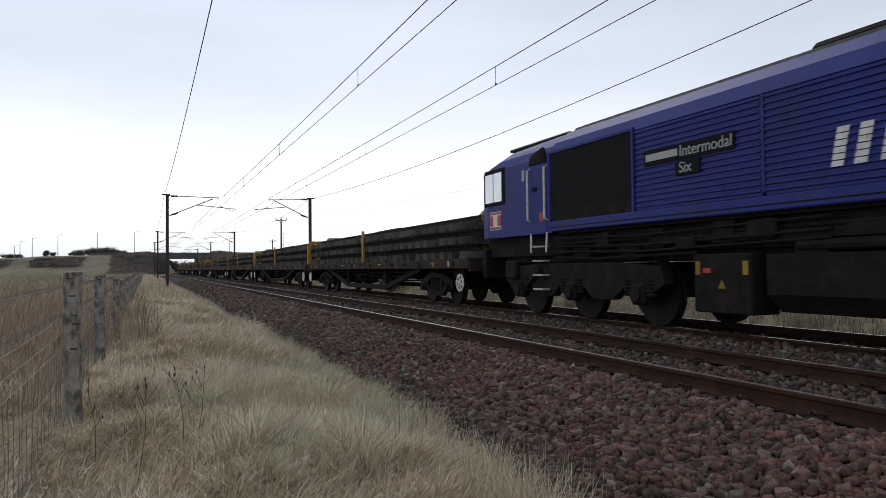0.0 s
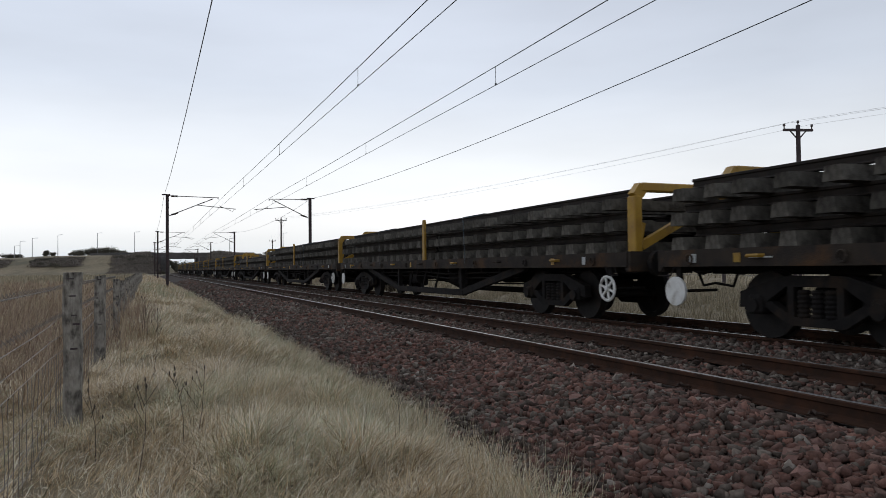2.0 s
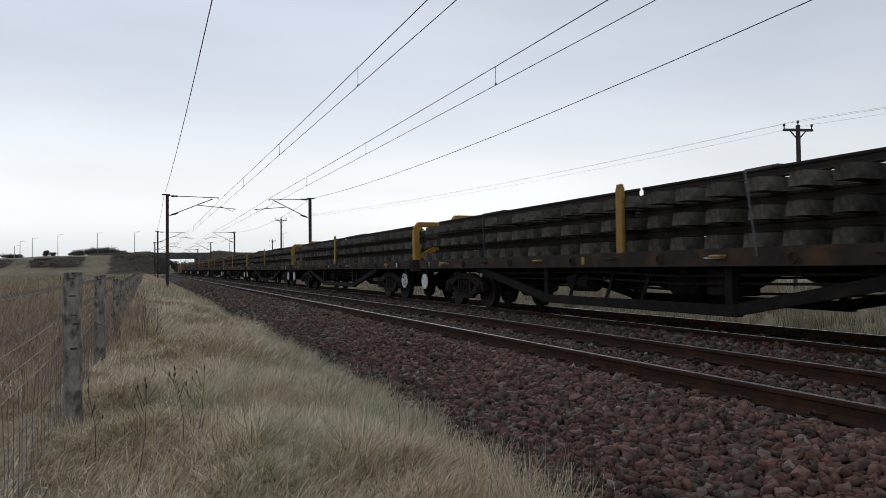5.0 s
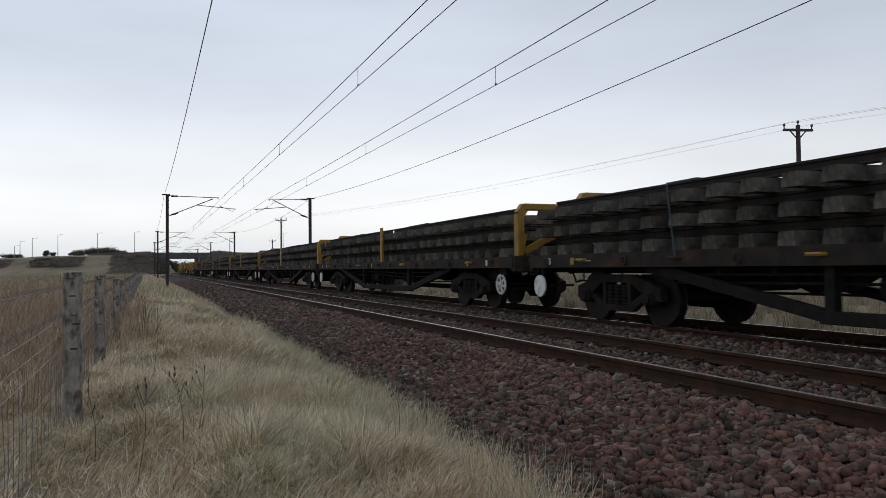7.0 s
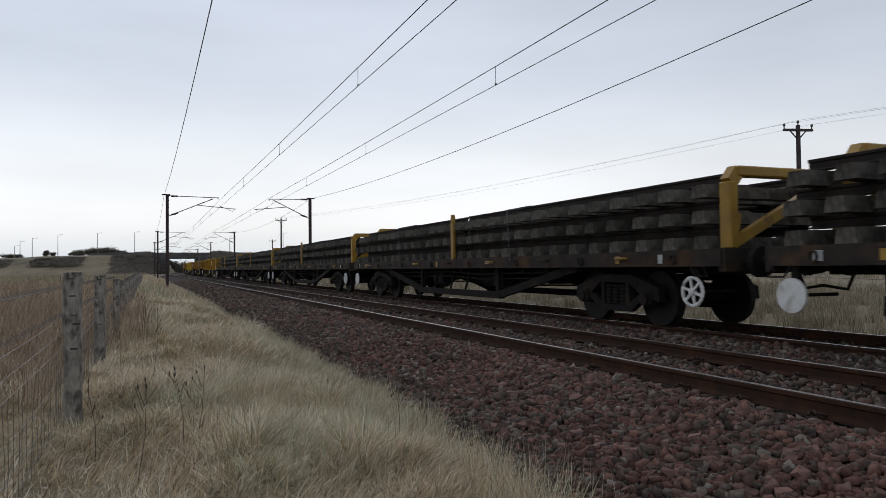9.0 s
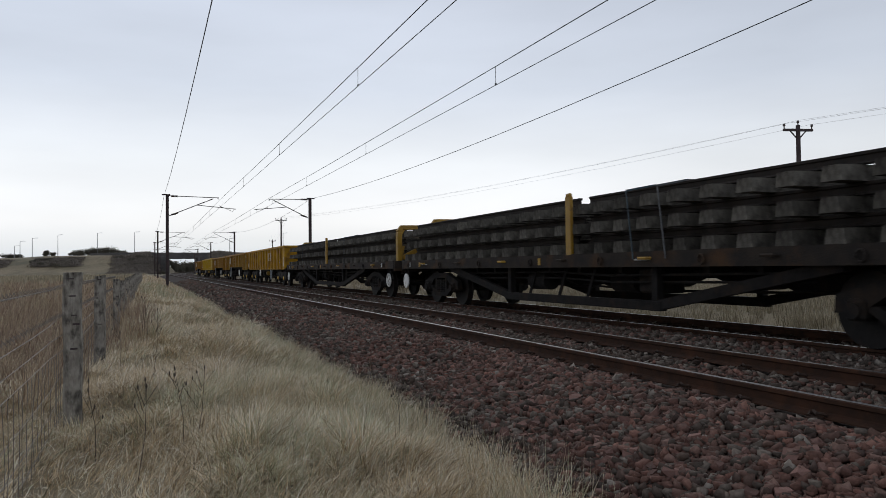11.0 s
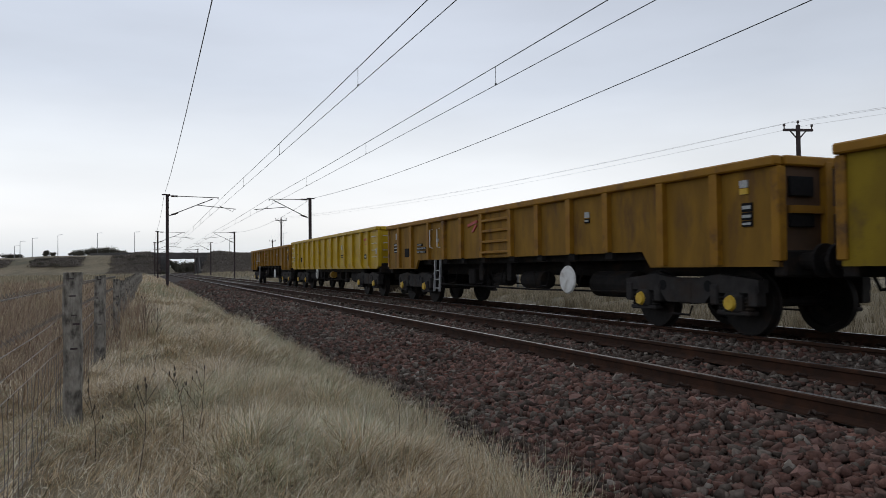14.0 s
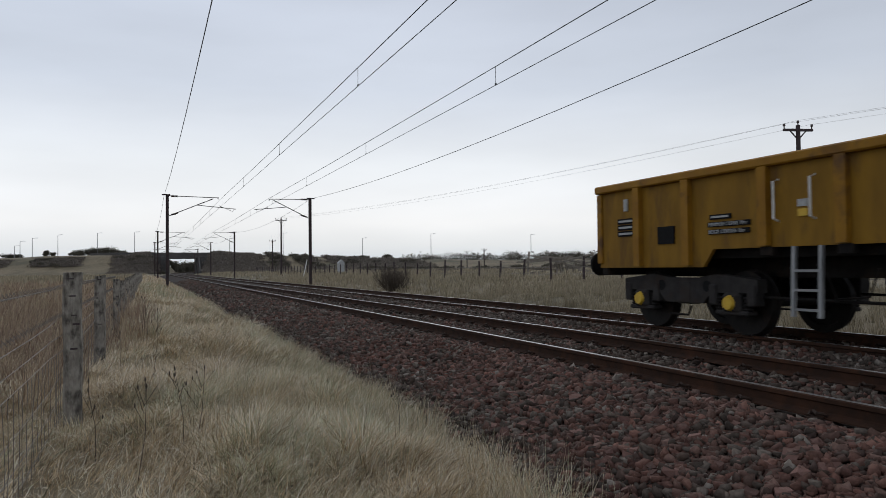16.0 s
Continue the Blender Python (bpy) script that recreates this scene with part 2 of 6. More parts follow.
M_strap = mat("lashing_strap", (0.10, 0.105, 0.11), (0.06, 0.06, 0.065), 0.8, scale=20, bump=0)
M_bluestrap = mat("blue_lashing_strap", (0.035, 0.06, 0.075), (0.03, 0.045, 0.055), 0.8, scale=20, bump=0)
M_scrapwood = mat("old_timber", (0.26, 0.23, 0.19), (0.16, 0.14, 0.12), 0.9, scale=6, bump=0.3)
# pale metallic mirror, stands in for daylight seen through the cab glass
M_pane = mat("cab_daylight_mirror", (0.62, 0.66, 0.68), (0.55, 0.6, 0.62), 0.06, 0.75, scale=2, bump=0)
for m_ in (M_under, M_wheel, M_black, M_bogie, M_flat, M_loadrail, M_railsteel, M_load, M_bed, M_stone, M_stonegrey, M_stone1, M_blue, M_roof, M_mla, M_mlab, M_jna, M_jna2, M_jnarib, M_clip):
    m_.node_tree.nodes["Principled BSDF"].inputs["Specular IOR Level"].default_value = 0.2

# ---------------------------------------------------------------- mesh tools


class Geo:
    """Collects vertices and faces of one part."""

    def __init__(self):
        self.v, self.f, self.mi = [], [], []

    def add(self, vs, fs, mi=0):
        o = len(self.v)
        self.v.extend(tuple(p) for p in vs)
        self.f.extend(tuple(i + o for i in q) for q in fs)
        self.mi.extend([mi] * len(fs))
        return self

    def box(self, c, s, bev=0.0, m=None, mi=0):
        hx, hy, hz = s[0] / 2, s[1] / 2, s[2] / 2
        if bev <= 0:
            vs = [(x, y, z) for x in (-hx, hx) for y in (-hy, hy) for z in (-hz, hz)]
            fs = [(0, 1, 3, 2), (4, 6, 7, 5), (0, 4, 5, 1), (2, 3, 7, 6), (0, 2, 6, 4), (1, 5, 7, 3)]
        else:
            b = min(bev, hx * 0.9, hy * 0.9, hz * 0.9)
            ax, ay, az = hx - b, hy - b, hz - b
            vs, idx = [], {}
            for sx in (-1, 1):
                for sy in (-1, 1):
                    for sz in (-1, 1):
                        for k, p in enumerate(((sx * hx, sy * ay, sz * az), (sx * ax, sy * hy, sz * az), (sx * ax, sy * ay, sz * hz))):
                            idx[(sx, sy, sz, k)] = len(vs)
                            vs.append(p)
            g = lambda a, b_, c_, k: idx[(a, b_, c_, k)]
            fs = []
            for s_ in (-1, 1):
                fs.append([g(s_, -1, -1, 0), g(s_, 1, -1, 0), g(s_, 1, 1, 0), g(s_, -1, 1, 0)][::s_])
                fs.append([g(-1, s_, -1, 1), g(-1, s_, 1, 1), g(1, s_, 1, 1), g(1, s_, -1, 1)][::s_])
                fs.append([g(-1, -1, s_, 2), g(1, -1, s_, 2), g(1, 1, s_, 2), g(-1, 1, s_, 2)][::s_])
            for a in (-1, 1):
                for c_ in (-1, 1):
                    fs.append([g(a, c_, -1, 0), g(a, c_, 1, 0), g(a, c_, 1, 1), g(a, c_, -1, 1)])
                    fs.append([g(a, -1, c_, 0), g(a, 1, c_, 0), g(a, 1, c_, 2), g(a, -1, c_, 2)])
                    fs.append([g(-1, a, c_, 1), g(1, a, c_, 1), g(1, a, c_, 2), g(-1, a, c_, 2)])
            for a in (-1, 1):
                for b_ in (-1, 1):
                    for c_ in (-1, 1):
                        fs.append([g(a, b_, c_, 0), g(a, b_, c_, 1), g(a, b_, c_, 2)])
        if m is not None:
            vs = [m @ Vector(p) for p in vs]
        return self.add([(p[0] + c[0], p[1] + c[1], p[2] + c[2]) for p in vs], fs, mi)

    def beam(self, p0, p1, w, h, mi=0):
        """A square bar from p0 to p1."""
        a, b = Vector(p0), Vector(p1)
        d = b - a
        q = d.to_track_quat("Y", "Z").to_matrix()
        return self.box((a + b) / 2, (w, d.length, h), 0, q, mi)

    def rod(self, pts, r, n=6, mi=0, cap=True):
        """A round bar along a row of points; r may be a row of radii."""
        pts = [Vector(p) for p in pts]
        rs = r if isinstance(r, (list, tuple)) else [r] * len(pts)
        vs, fs = [], []
        for i, p in enumerate(pts):
            d = (pts[min(i + 1, len(pts) - 1)] - pts[max(i - 1, 0)]).normalized()
            up = Vector((0, 0, 1)) if abs(d.z) < 0.9 else Vector((1, 0, 0))
            u = d.cross(up).normalized()
            w = u.cross(d)
            for k in range(n):
                a = 2 * math.pi * k / n
                vs.append(p + rs[i] * (math.cos(a) * u + math.sin(a) * w))
        for i in range(len(pts) - 1):
            for k in range(n):
                fs.append((i * n + k, i * n + (k + 1) % n, (i + 1) * n + (k + 1) % n, (i + 1) * n + k))
        if cap:
            fs.append(tuple(range(n))[::-1])
            fs.append(tuple((len(pts) - 1) * n + k for k in range(n)))
        return self.add(vs, fs, mi)

    def prism(self, prof, axis, a, b, mi=0):
        """A closed outline pushed along an axis from a to b. Outline points are the two other coordinates in order."""
        n = len(prof)
        mk = {"x": lambda p, t: (t, p[0], p[1]), "y": lambda p, t: (p[0], t, p[1]), "z": lambda p, t: (p[0], p[1], t)}[axis]
        vs = [mk(p, a) for p in prof] + [mk(p, b) for p in prof]
        fs = [(i, (i + 1) % n, n + (i + 1) % n, n + i) for i in range(n)] + [tuple(range(n))[::-1], tuple(range(n, 2 * n))]
        return self.add(vs, fs, mi)

    def lathe(self, prof, c, n=24, mi=0):
        """A turned form about the x axis through c; prof rows are (x, radius)."""
        vs, fs = [], []
        for x, r in prof:
            for k in range(n):
                a = 2 * math.pi * k / n
                vs.append((c[0] + x, c[1] + r * math.cos(a), c[2] + r * math.sin(a)))
        for i in range(len(prof) - 1):
            for k in range(n):
                fs.append((i * n + k, i * n + (k + 1) % n, (i + 1) * n + (k + 1) % n, (i + 1) * n + k))
        fs.append(tuple(range(n))[::-1])
        fs.append(tuple((len(prof) - 1) * n + k for k in range(n)))
        return self.add(vs, fs, mi)

    def mesh(self, name, *mats):
        me = bpy.data.meshes.new(name)
        me.from_pydata(self.v, [], self.f)
        for m in mats:
            me.materials.append(m)
        if len(mats) > 1:
            me.polygons.foreach_set("material_index", self.mi)
        bm = bmesh.new()
        bm.from_mesh(me)
        bmesh.ops.recalc_face_normals(bm, faces=bm.faces)
        bm.to_mesh(me)
        bm.free()
        return me


def part(name, geo, material, parent, label="", at=None):
    """Links a form as one mesh under a thing or part."""
    mats = material if isinstance(material, tuple) else (material,)
    ob = new(name, geo.mesh(name, *mats) if isinstance(geo, Geo) else geo)
    ob.parent = parent
    if at is not None:
        ob.matrix_basis = at
    if label:
        tagged(ob, label)
    return ob


def thing(name, label, category, group="", kind="", at=None):
    ob = new(name)
    ob.empty_display_size = 0.3
    if at is not None:
        ob.matrix_basis = at
    return tagged(ob, label, category, group, kind)


def solid(name, geo, material, label, category="", group="", kind="", at=None):
    mats = material if isinstance(material, tuple) else (material,)
    ob = new(name, geo.mesh(name, *mats) if isinstance(geo, Geo) else geo)
    if at is not None:
        ob.matrix_basis = at
    return tagged(ob, label, category, group, kind)


def array_mesh(name, verts, faces, material, smooth=False):
    """A big mesh from numpy arrays; faces are all triangles or all quads."""
    me = bpy.data.meshes.new(name)
    k = faces.shape[1]
    me.vertices.add(len(verts))
    me.vertices.foreach_set("co", np.ascontiguousarray(verts, dtype=np.float32).ravel())
    me.loops.add(faces.size)
    me.loops.foreach_set("vertex_index", np.ascontiguousarray(faces, dtype=np.int32).ravel())
    me.polygons.add(len(faces))
    me.polygons.foreach_set("loop_start", np.arange(0, faces.size, k, dtype=np.int32))
    if smooth:
        me.polygons.foreach_set("use_smooth", np.ones(len(faces), dtype=bool))
    me.update(calc_edges=True)
    me.materials.append(material)
    return me


# ---------------------------------------------------------------- the plan
NEAR_X, FAR_X = 5.535, 8.731
GAUGE = 1.505
PITCH_S = 0.7357


def bend(y):
    """How far the line swings to the east beyond the straight."""
    return 0.000325 * np.maximum(np.asarray(y, dtype=float) - 170.0, 0) ** 2


def ridge_y(x):
    return 305.0 - 0.41 * x


MOUNDS = np.random.default_rng(21)
MOUND_X, MOUND_Y = MOUNDS.uniform(-0.2, 2.35, 95), 2.6 + 15.5 * MOUNDS.random(95) ** 1.25
MOUND_R, MOUND_H = MOUNDS.uniform(0.2, 0.46, 95), MOUNDS.uniform(0.05, 0.17, 95)


def mounds(x, y):
    """Hummocks of matted grass on the bank."""
    z = np.zeros(np.broadcast(x, y).shape)
    for mx, my, mr, mh in zip(MOUND_X, MOUND_Y, MOUND_R, MOUND_H):
        z = np.maximum(z, mh * np.exp(-((x - mx) ** 2 + (y - my) ** 2) / (mr * mr)))
    return z


def ground_z(x, y):
    x, y = np.asarray(x, dtype=float), np.asarray(y, dtype=float)
    xs = x - bend(y)
    z = np.interp(xs, [-60, -8, -1.0, 0.3, 1.6, 2.7, 3.2, 11.3, 11.9, 14.0, 20.0, 60.0], [-0.4, -0.3, -0.2, -0.22, -0.42, -0.72, -0.9, -0.9, -0.5, -0.15, 0.2, 0.5])
    bump = 0.07 * np.sin(1.9 * x + 0.6 * y) * np.sin(1.3 * y - 0.7 * x) + 0.04 * np.sin(4.1 * x + 1.0) * np.sin(3.3 * y)
    z = z + np.where((xs > 2.4) & (xs < 12.5), 0.0, bump) + mounds(x, y)
    # the road bank across the distance, with a cutting for the line
    d = y - ridge_y(x)
    rise = np.clip((d + 42.0) / 40.0, 0, 1)
    rise = rise * rise * (3 - 2 * rise)
    top = np.interp(x, [-115.5, -53.8, -33.2, -12.6, -2.3, 17.3, 28.6, 41.0, 59.5, 82.2, 103.6, 131.6, 162.5, 214.0, 275.8], [5.48, 6.87, 7.33, 7.91, 8.15, 8.27, 7.15, 6.5, 5.2, 4.1, 3.5, 3.3, 3.35, 3.5, 3.6]) + 0.12 * np.sin(x * 0.31) + 0.1 * np.sin(x * 0.13)
    open_ = np.clip((np.abs(xs - 7.3) - 8.5) / 4.0, 0, 1)
    hill = np.where(d < 6, rise, 1.0) * top
    # rough slope left of the line
    hill = hill * np.where(d > 20, np.clip(1 - (d - 20) / 120.0, 0.15, 1), 1.0)
    return z + hill * open_


# ---------------------------------------------------------------- ground


def build_ground():
    xs = np.unique(np.concatenate([np.linspace(-3000, -80, 30), np.linspace(-80, -10, 36), np.linspace(-10, 13, 116), np.linspace(13, 40, 46), np.linspace(40, 160, 61), np.linspace(160, 3500, 40)]))
    ys = np.unique(np.concatenate([np.linspace(-400, -10, 14), np.linspace(-10, 30, 161), np.linspace(30, 100, 71), np.linspace(100, 240, 48), np.linspace(240, 420, 91), np.linspace(420, 4500, 40)]))
    X, Y = np.meshgrid(xs, ys)
    V = np.stack([X, Y, ground_z(X, Y)], -1).reshape(-1, 3)
    nx, ny = len(xs), len(ys)
    i = (np.arange(ny - 1)[:, None] * nx + np.arange(nx - 1)[None]).ravel()
    F = np.stack([i, i + 1, i + nx + 1, i + nx], -1)
    ob = new("ground", array_mesh("ground", V, F, M_ground, True))
    tagged(ob, "rough dry field with pale winter grass", "ground", kind="structure")


def bed_z(x, y):
    xs = x - bend(y)
    z = np.interp(xs, [2.15, 2.45, 3.9, 4.25, 4.8, 6.3, 6.7, 7.6, 7.85, 9.5, 10.2, 10.55, 11.9], [-0.95, -0.69, -0.27, -0.2, -0.2, -0.2, -0.13, -0.11, -0.13, -0.2, -0.2, -0.26, -0.8])
    return z + 0.012 * np.sin(9.1 * x + 3 * y) * np.sin(7.7 * y)


def build_bed():
    us = np.linspace(2.15, 11.9, 62)
    ys = np.concatenate([np.linspace(-30, 0, 20), np.linspace(0.5, 40, 160), np.linspace(41, 170, 90), np.linspace(172, 430, 80)])
    U, Y = np.meshgrid(us, ys)
    X = U + bend(Y)
    V = np.stack([X, Y, bed_z(X, Y)], -1).reshape(-1, 3)
    nx, ny = len(us), len(ys)
    i = (np.arange(ny - 1)[:, None] * nx + np.arange(nx - 1)[None]).ravel()
    F = np.stack([i, i + 1, i + nx + 1, i + nx], -1)
    ob = new("ballast_bed", array_mesh("ballast_bed", V, F, M_bed, True))
    return tagged(ob, "railway bed of crushed reddish stone ballast", "ballast", kind="structure")


rng = np.random.default_rng(7)


def stone_shapes(count, points):
    """Angular broken stones: hulls of a few points on a flattened ball."""
    out = []
    for _ in range(count):
        d = np.array(list(itertools.product((-1, 1), repeat=3)), dtype=float) * rng.uniform(0.32, 1.0, (8, 3))
        d = np.concatenate([d, rng.uniform(-0.8, 0.8, (points - 8, 3))]) * np.array([[rng.uniform(0.95, 1.3), rng.uniform(0.65, 0.9), rng.uniform(0.45, 0.72)]])
        bm = bmesh.new()
        vs = [bm.verts.new(p) for p in d]
        hull = bmesh.ops.convex_hull(bm, input=vs)
        bmesh.ops.delete(bm, geom=[g for g in set(hull["geom_interior"] + hull["geom_unused"]) if isinstance(g, bmesh.types.BMVert)], context="VERTS")
        bm.verts.index_update()
        out.append((np.array([v.co[:] for v in bm.verts]), np.array([[v.index for v in f.verts] for f in bm.faces])))
        bm.free()
    return out


RICH, PLAIN = stone_shapes(20, 9), stone_shapes(14, 8)


def turns(n, tilt=0.42):
    """Turns about the upright, tipped a little to a side."""
    a = rng.uniform(0, 2 * math.pi, n)
    t, b = rng.normal(0, tilt * 1.6, n), rng.uniform(0, 2 * math.pi, n)
    w, x, y, z = np.cos(a / 2) * np.cos(t / 2), np.sin(t / 2) * np.cos(b), np.sin(t / 2) * np.sin(b), np.sin(a / 2) * np.cos(t / 2)
    return np.stack([1 - 2 * (y * y + z * z), 2 * (x * y - z * w), 2 * (x * z + y * w), 2 * (x * y + z * w), 1 - 2 * (x * x + z * z), 2 * (y * z - x * w), 2 * (x * z - y * w), 2 * (y * z + x * w), 1 - 2 * (x * x + y * y)], -1).reshape(n, 3, 3)


def red_share(x, y):
    """Fresh red stone lies on the near shoulder, older grey-brown stone elsewhere."""
    side = np.interp(x - bend(y), [2.3, 3.0, 3.5, 4.6, 4.9, 6.2, 6.6, 12], [0.3, 0.5, 0.8, 0.82, 0.45, 0.35, 0.3, 0.2])
    patch = 0.12 * np.sin(1.9 * x + 0.7 * y) + 0.1 * np.sin(2.3 * y - 1.1 * x)
    return side * np.interp(y, [4, 9, 18, 40], [1.0, 0.85, 0.5, 0.35]) + patch


def stone_field(areas):
    """Loose stones over stretches of the bed: (x0, x1, y0, y1, count, size, shapes). Gives the red and the grey ones apart."""
    out = {True: [], False: []}
    for x0, x1, y0, y1, n, size, shapes in areas:
        x, y = rng.uniform(x0, x1, n), rng.uniform(y0, y1, n)
        x = x + bend(y)
        s = size * rng.uniform(0.5, 1.0, n) * rng.uniform(0.9, 1.5, n)
        z = bed_z(x, y) + s * rng.uniform(-0.2, 0.95, n)
        red = rng.random(n) < red_share(x, y)
        kind = rng.integers(0, len(shapes), n)
        R = turns(n)
        for k, (tv, tf) in enumerate(shapes):
            for colour in (True, False):
                i = np.nonzero((kind == k) & (red == colour))[0]
                V = np.einsum("nij,nkj->nki", R[i], tv[None] * s[i, None, None]) + np.stack([x[i], y[i], z[i]], -1)[:, None]
                out[colour].append((V.reshape(-1, 3), (tf[None] + (np.arange(len(i)) * len(tv))[:, None, None]).reshape(-1, 3)))
    return join(out[True]), join(out[False])


def build_stones(bed):
    red, grey = stone_field([
        (2.35, 4.63, 2.6, 9.0, 18500, 0.041, RICH), (2.45, 4.63, 9.0, 18.0, 17000, 0.045, PLAIN), (2.65, 4.70, 18.0, 40.0, 17000, 0.055, PLAIN), (2.75, 4.7, 40, 90, 6000, 0.075, PLAIN),
        (4.92, 6.15, 3.0, 16.0, 7500, 0.04, PLAIN), (6.44, 7.87, 2.5, 20.0, 12000, 0.045, PLAIN), (6.35, 7.95, 20.0, 45.0, 4500, 0.05, PLAIN), (4.84, 6.2, 16, 45, 3500, 0.05, PLAIN),
        (2.65, 4.6, -10.0, 2.6, 2500, 0.07, PLAIN), (6.44, 7.87, -8.0, 2.5, 1200, 0.07, PLAIN), (4.6, 4.7, 2.6, 14.0, 260, 0.026, PLAIN), (4.9, 4.98, 3.0, 14.0, 200, 0.024, PLAIN), (8.05, 9.45, 3.0, 30.0, 4000, 0.042, PLAIN), (9.55, 11.5, 2.0, 40.0, 5000, 0.05, PLAIN)])
    ob = new("loose_ballast", array_mesh("loose_ballast", *red, M_stone))
    tagged(ob, "loose reddish crushed ballast stones on the shoulder", "stones", kind="stuff")
    ob = new("old_ballast", array_mesh("old_ballast", *grey, M_stonegrey))
    tagged(ob, "older grey-brown crushed ballast stones round the sleepers", "stones", kind="stuff")
    # the stones nearest to the verge lie as single pieces
    shapes = []
    for tv, tf in RICH:
        me = bpy.data.meshes.new("stone")
        me.from_pydata([tuple(p) for p in tv], [], [tuple(f) for f in tf.tolist()])
        me.materials.append(M_stone1)
        shapes.append(me)
    for k in range(280):
        x, y = rng.uniform(2.9, 4.55), rng.uniform(3.2, 8.5)
        s = 0.05 * rng.uniform(0.7, 1.3)
        st = new("stone", shapes[k % len(shapes)])
        st.parent = bed
        st.matrix_basis = Matrix.LocRotScale((x, y, float(bed_z(x, y)) + s * 0.55), Euler((rng.normal(0, 0.35), rng.normal(0, 0.35), rng.uniform(0, 6))), (s, s, s))


def blades(n, pos, h, w, lean, away, curl=0.5):
    """Grass blades: five points each, bent over to the side `away`."""
    a = rng.uniform(0, 2 * math.pi, n)
    side = np.stack([np.cos(a), np.sin(a), np.zeros(n)], -1) * (w / 2)[:, None]
    dirn = np.stack([np.cos(away), np.sin(away), np.zeros(n)], -1)
    up = np.array([0, 0, 1.0])
    mid = pos + dirn * (h * lean * 0.35)[:, None] + up * (h * 0.6 * np.cos(lean * 0.5))[:, None]
    tip = pos + dirn * (h * lean)[:, None] + up * (h * np.maximum(0.25, 1 - curl * lean ** 1.5))[:, None]
    V = np.stack([pos - side, pos + side, mid + side * 0.7, mid - side * 0.7, tip], 1)
    b = np.arange(n)[:, None] * 5
    T = np.concatenate([b + np.array([[0, 1, 2]]), b + np.array([[0, 2, 3]]), b + np.array([[3, 2, 4]])], 0)
    return V.reshape(-1, 3), T


def tussocks(x0, x1, y0, y1, clumps, per, h, w, spread, lean):
    cx, cy = rng.uniform(x0, x1, clumps), rng.uniform(y0, y1, clumps)
    size = rng.uniform(0.6, 1.25, clumps)
    wind = rng.normal(0.6, 0.9, clumps)
    k = np.repeat(np.arange(clumps), per)
    n = len(k)
    ang = rng.uniform(0, 2 * math.pi, n)
    rad = spread * np.abs(rng.normal(0, 1, n)) * size[k]
    x, y = cx[k] + rad * np.cos(ang), cy[k] + rad * np.sin(ang)
    x = x + bend(y)
    hh = h * size[k] * rng.uniform(0.45, 1.15, n) * np.exp(-0.5 * (rad / (2.2 * spread)) ** 2)
    out = np.where(rng.random(n) < 0.55, ang, wind[k] + rng.normal(0, 0.5, n))
    ln = np.abs(lean * (0.35 + 0.5 * rad / spread) * rng.uniform(0.5, 1.5, n))
    pos = np.stack([x, y, ground_z(x, y) - 0.02], -1)
    return blades(n, pos, hh, w * rng.uniform(0.6, 1.4, n), np.minimum(ln, 1.25), out)


def flow(x, y):
    """The way the flattened grass is combed, as an angle in the plan."""
    return 0.2 + 0.95 * np.sin(1.5 * x + 0.8 * y + 0.5) + 0.75 * np.sin(0.7 * x - 1.5 * y + 2.0) + 0.45 * np.sin(3.3 * x + 2.1 * y)


def combed(x, y):
    """Grass falls away from the hummocks and else follows the wind."""
    e = 0.03
    gx, gy = (mounds(x + e, y) - mounds(x - e, y)) / (2 * e), (mounds(x, y + e) - mounds(x, y - e)) / (2 * e)
    a = flow(x, y)
    return np.arctan2(0.32 * np.sin(a) - gy, 0.32 * np.cos(a) - gx)


def green_share(x, y):
    g = 0.5 * np.sin(1.3 * x + 0.45 * y + 1.0) * np.sin(0.9 * y - 0.6 * x) + 0.35 * np.sin(2.9 * x - 1.7 * y)
    for mx, my, mr in zip(MOUND_X[::4], MOUND_Y[::4], MOUND_R[::4]):
        g = g + 0.75 * np.exp(-((x - mx) ** 2 + (y - my) ** 2) / (mr * mr))
    return np.clip(0.12 + 0.42 * g + 0.25 * np.clip((x - 1.2) / 1.2, 0, 1), 0.02, 0.85)


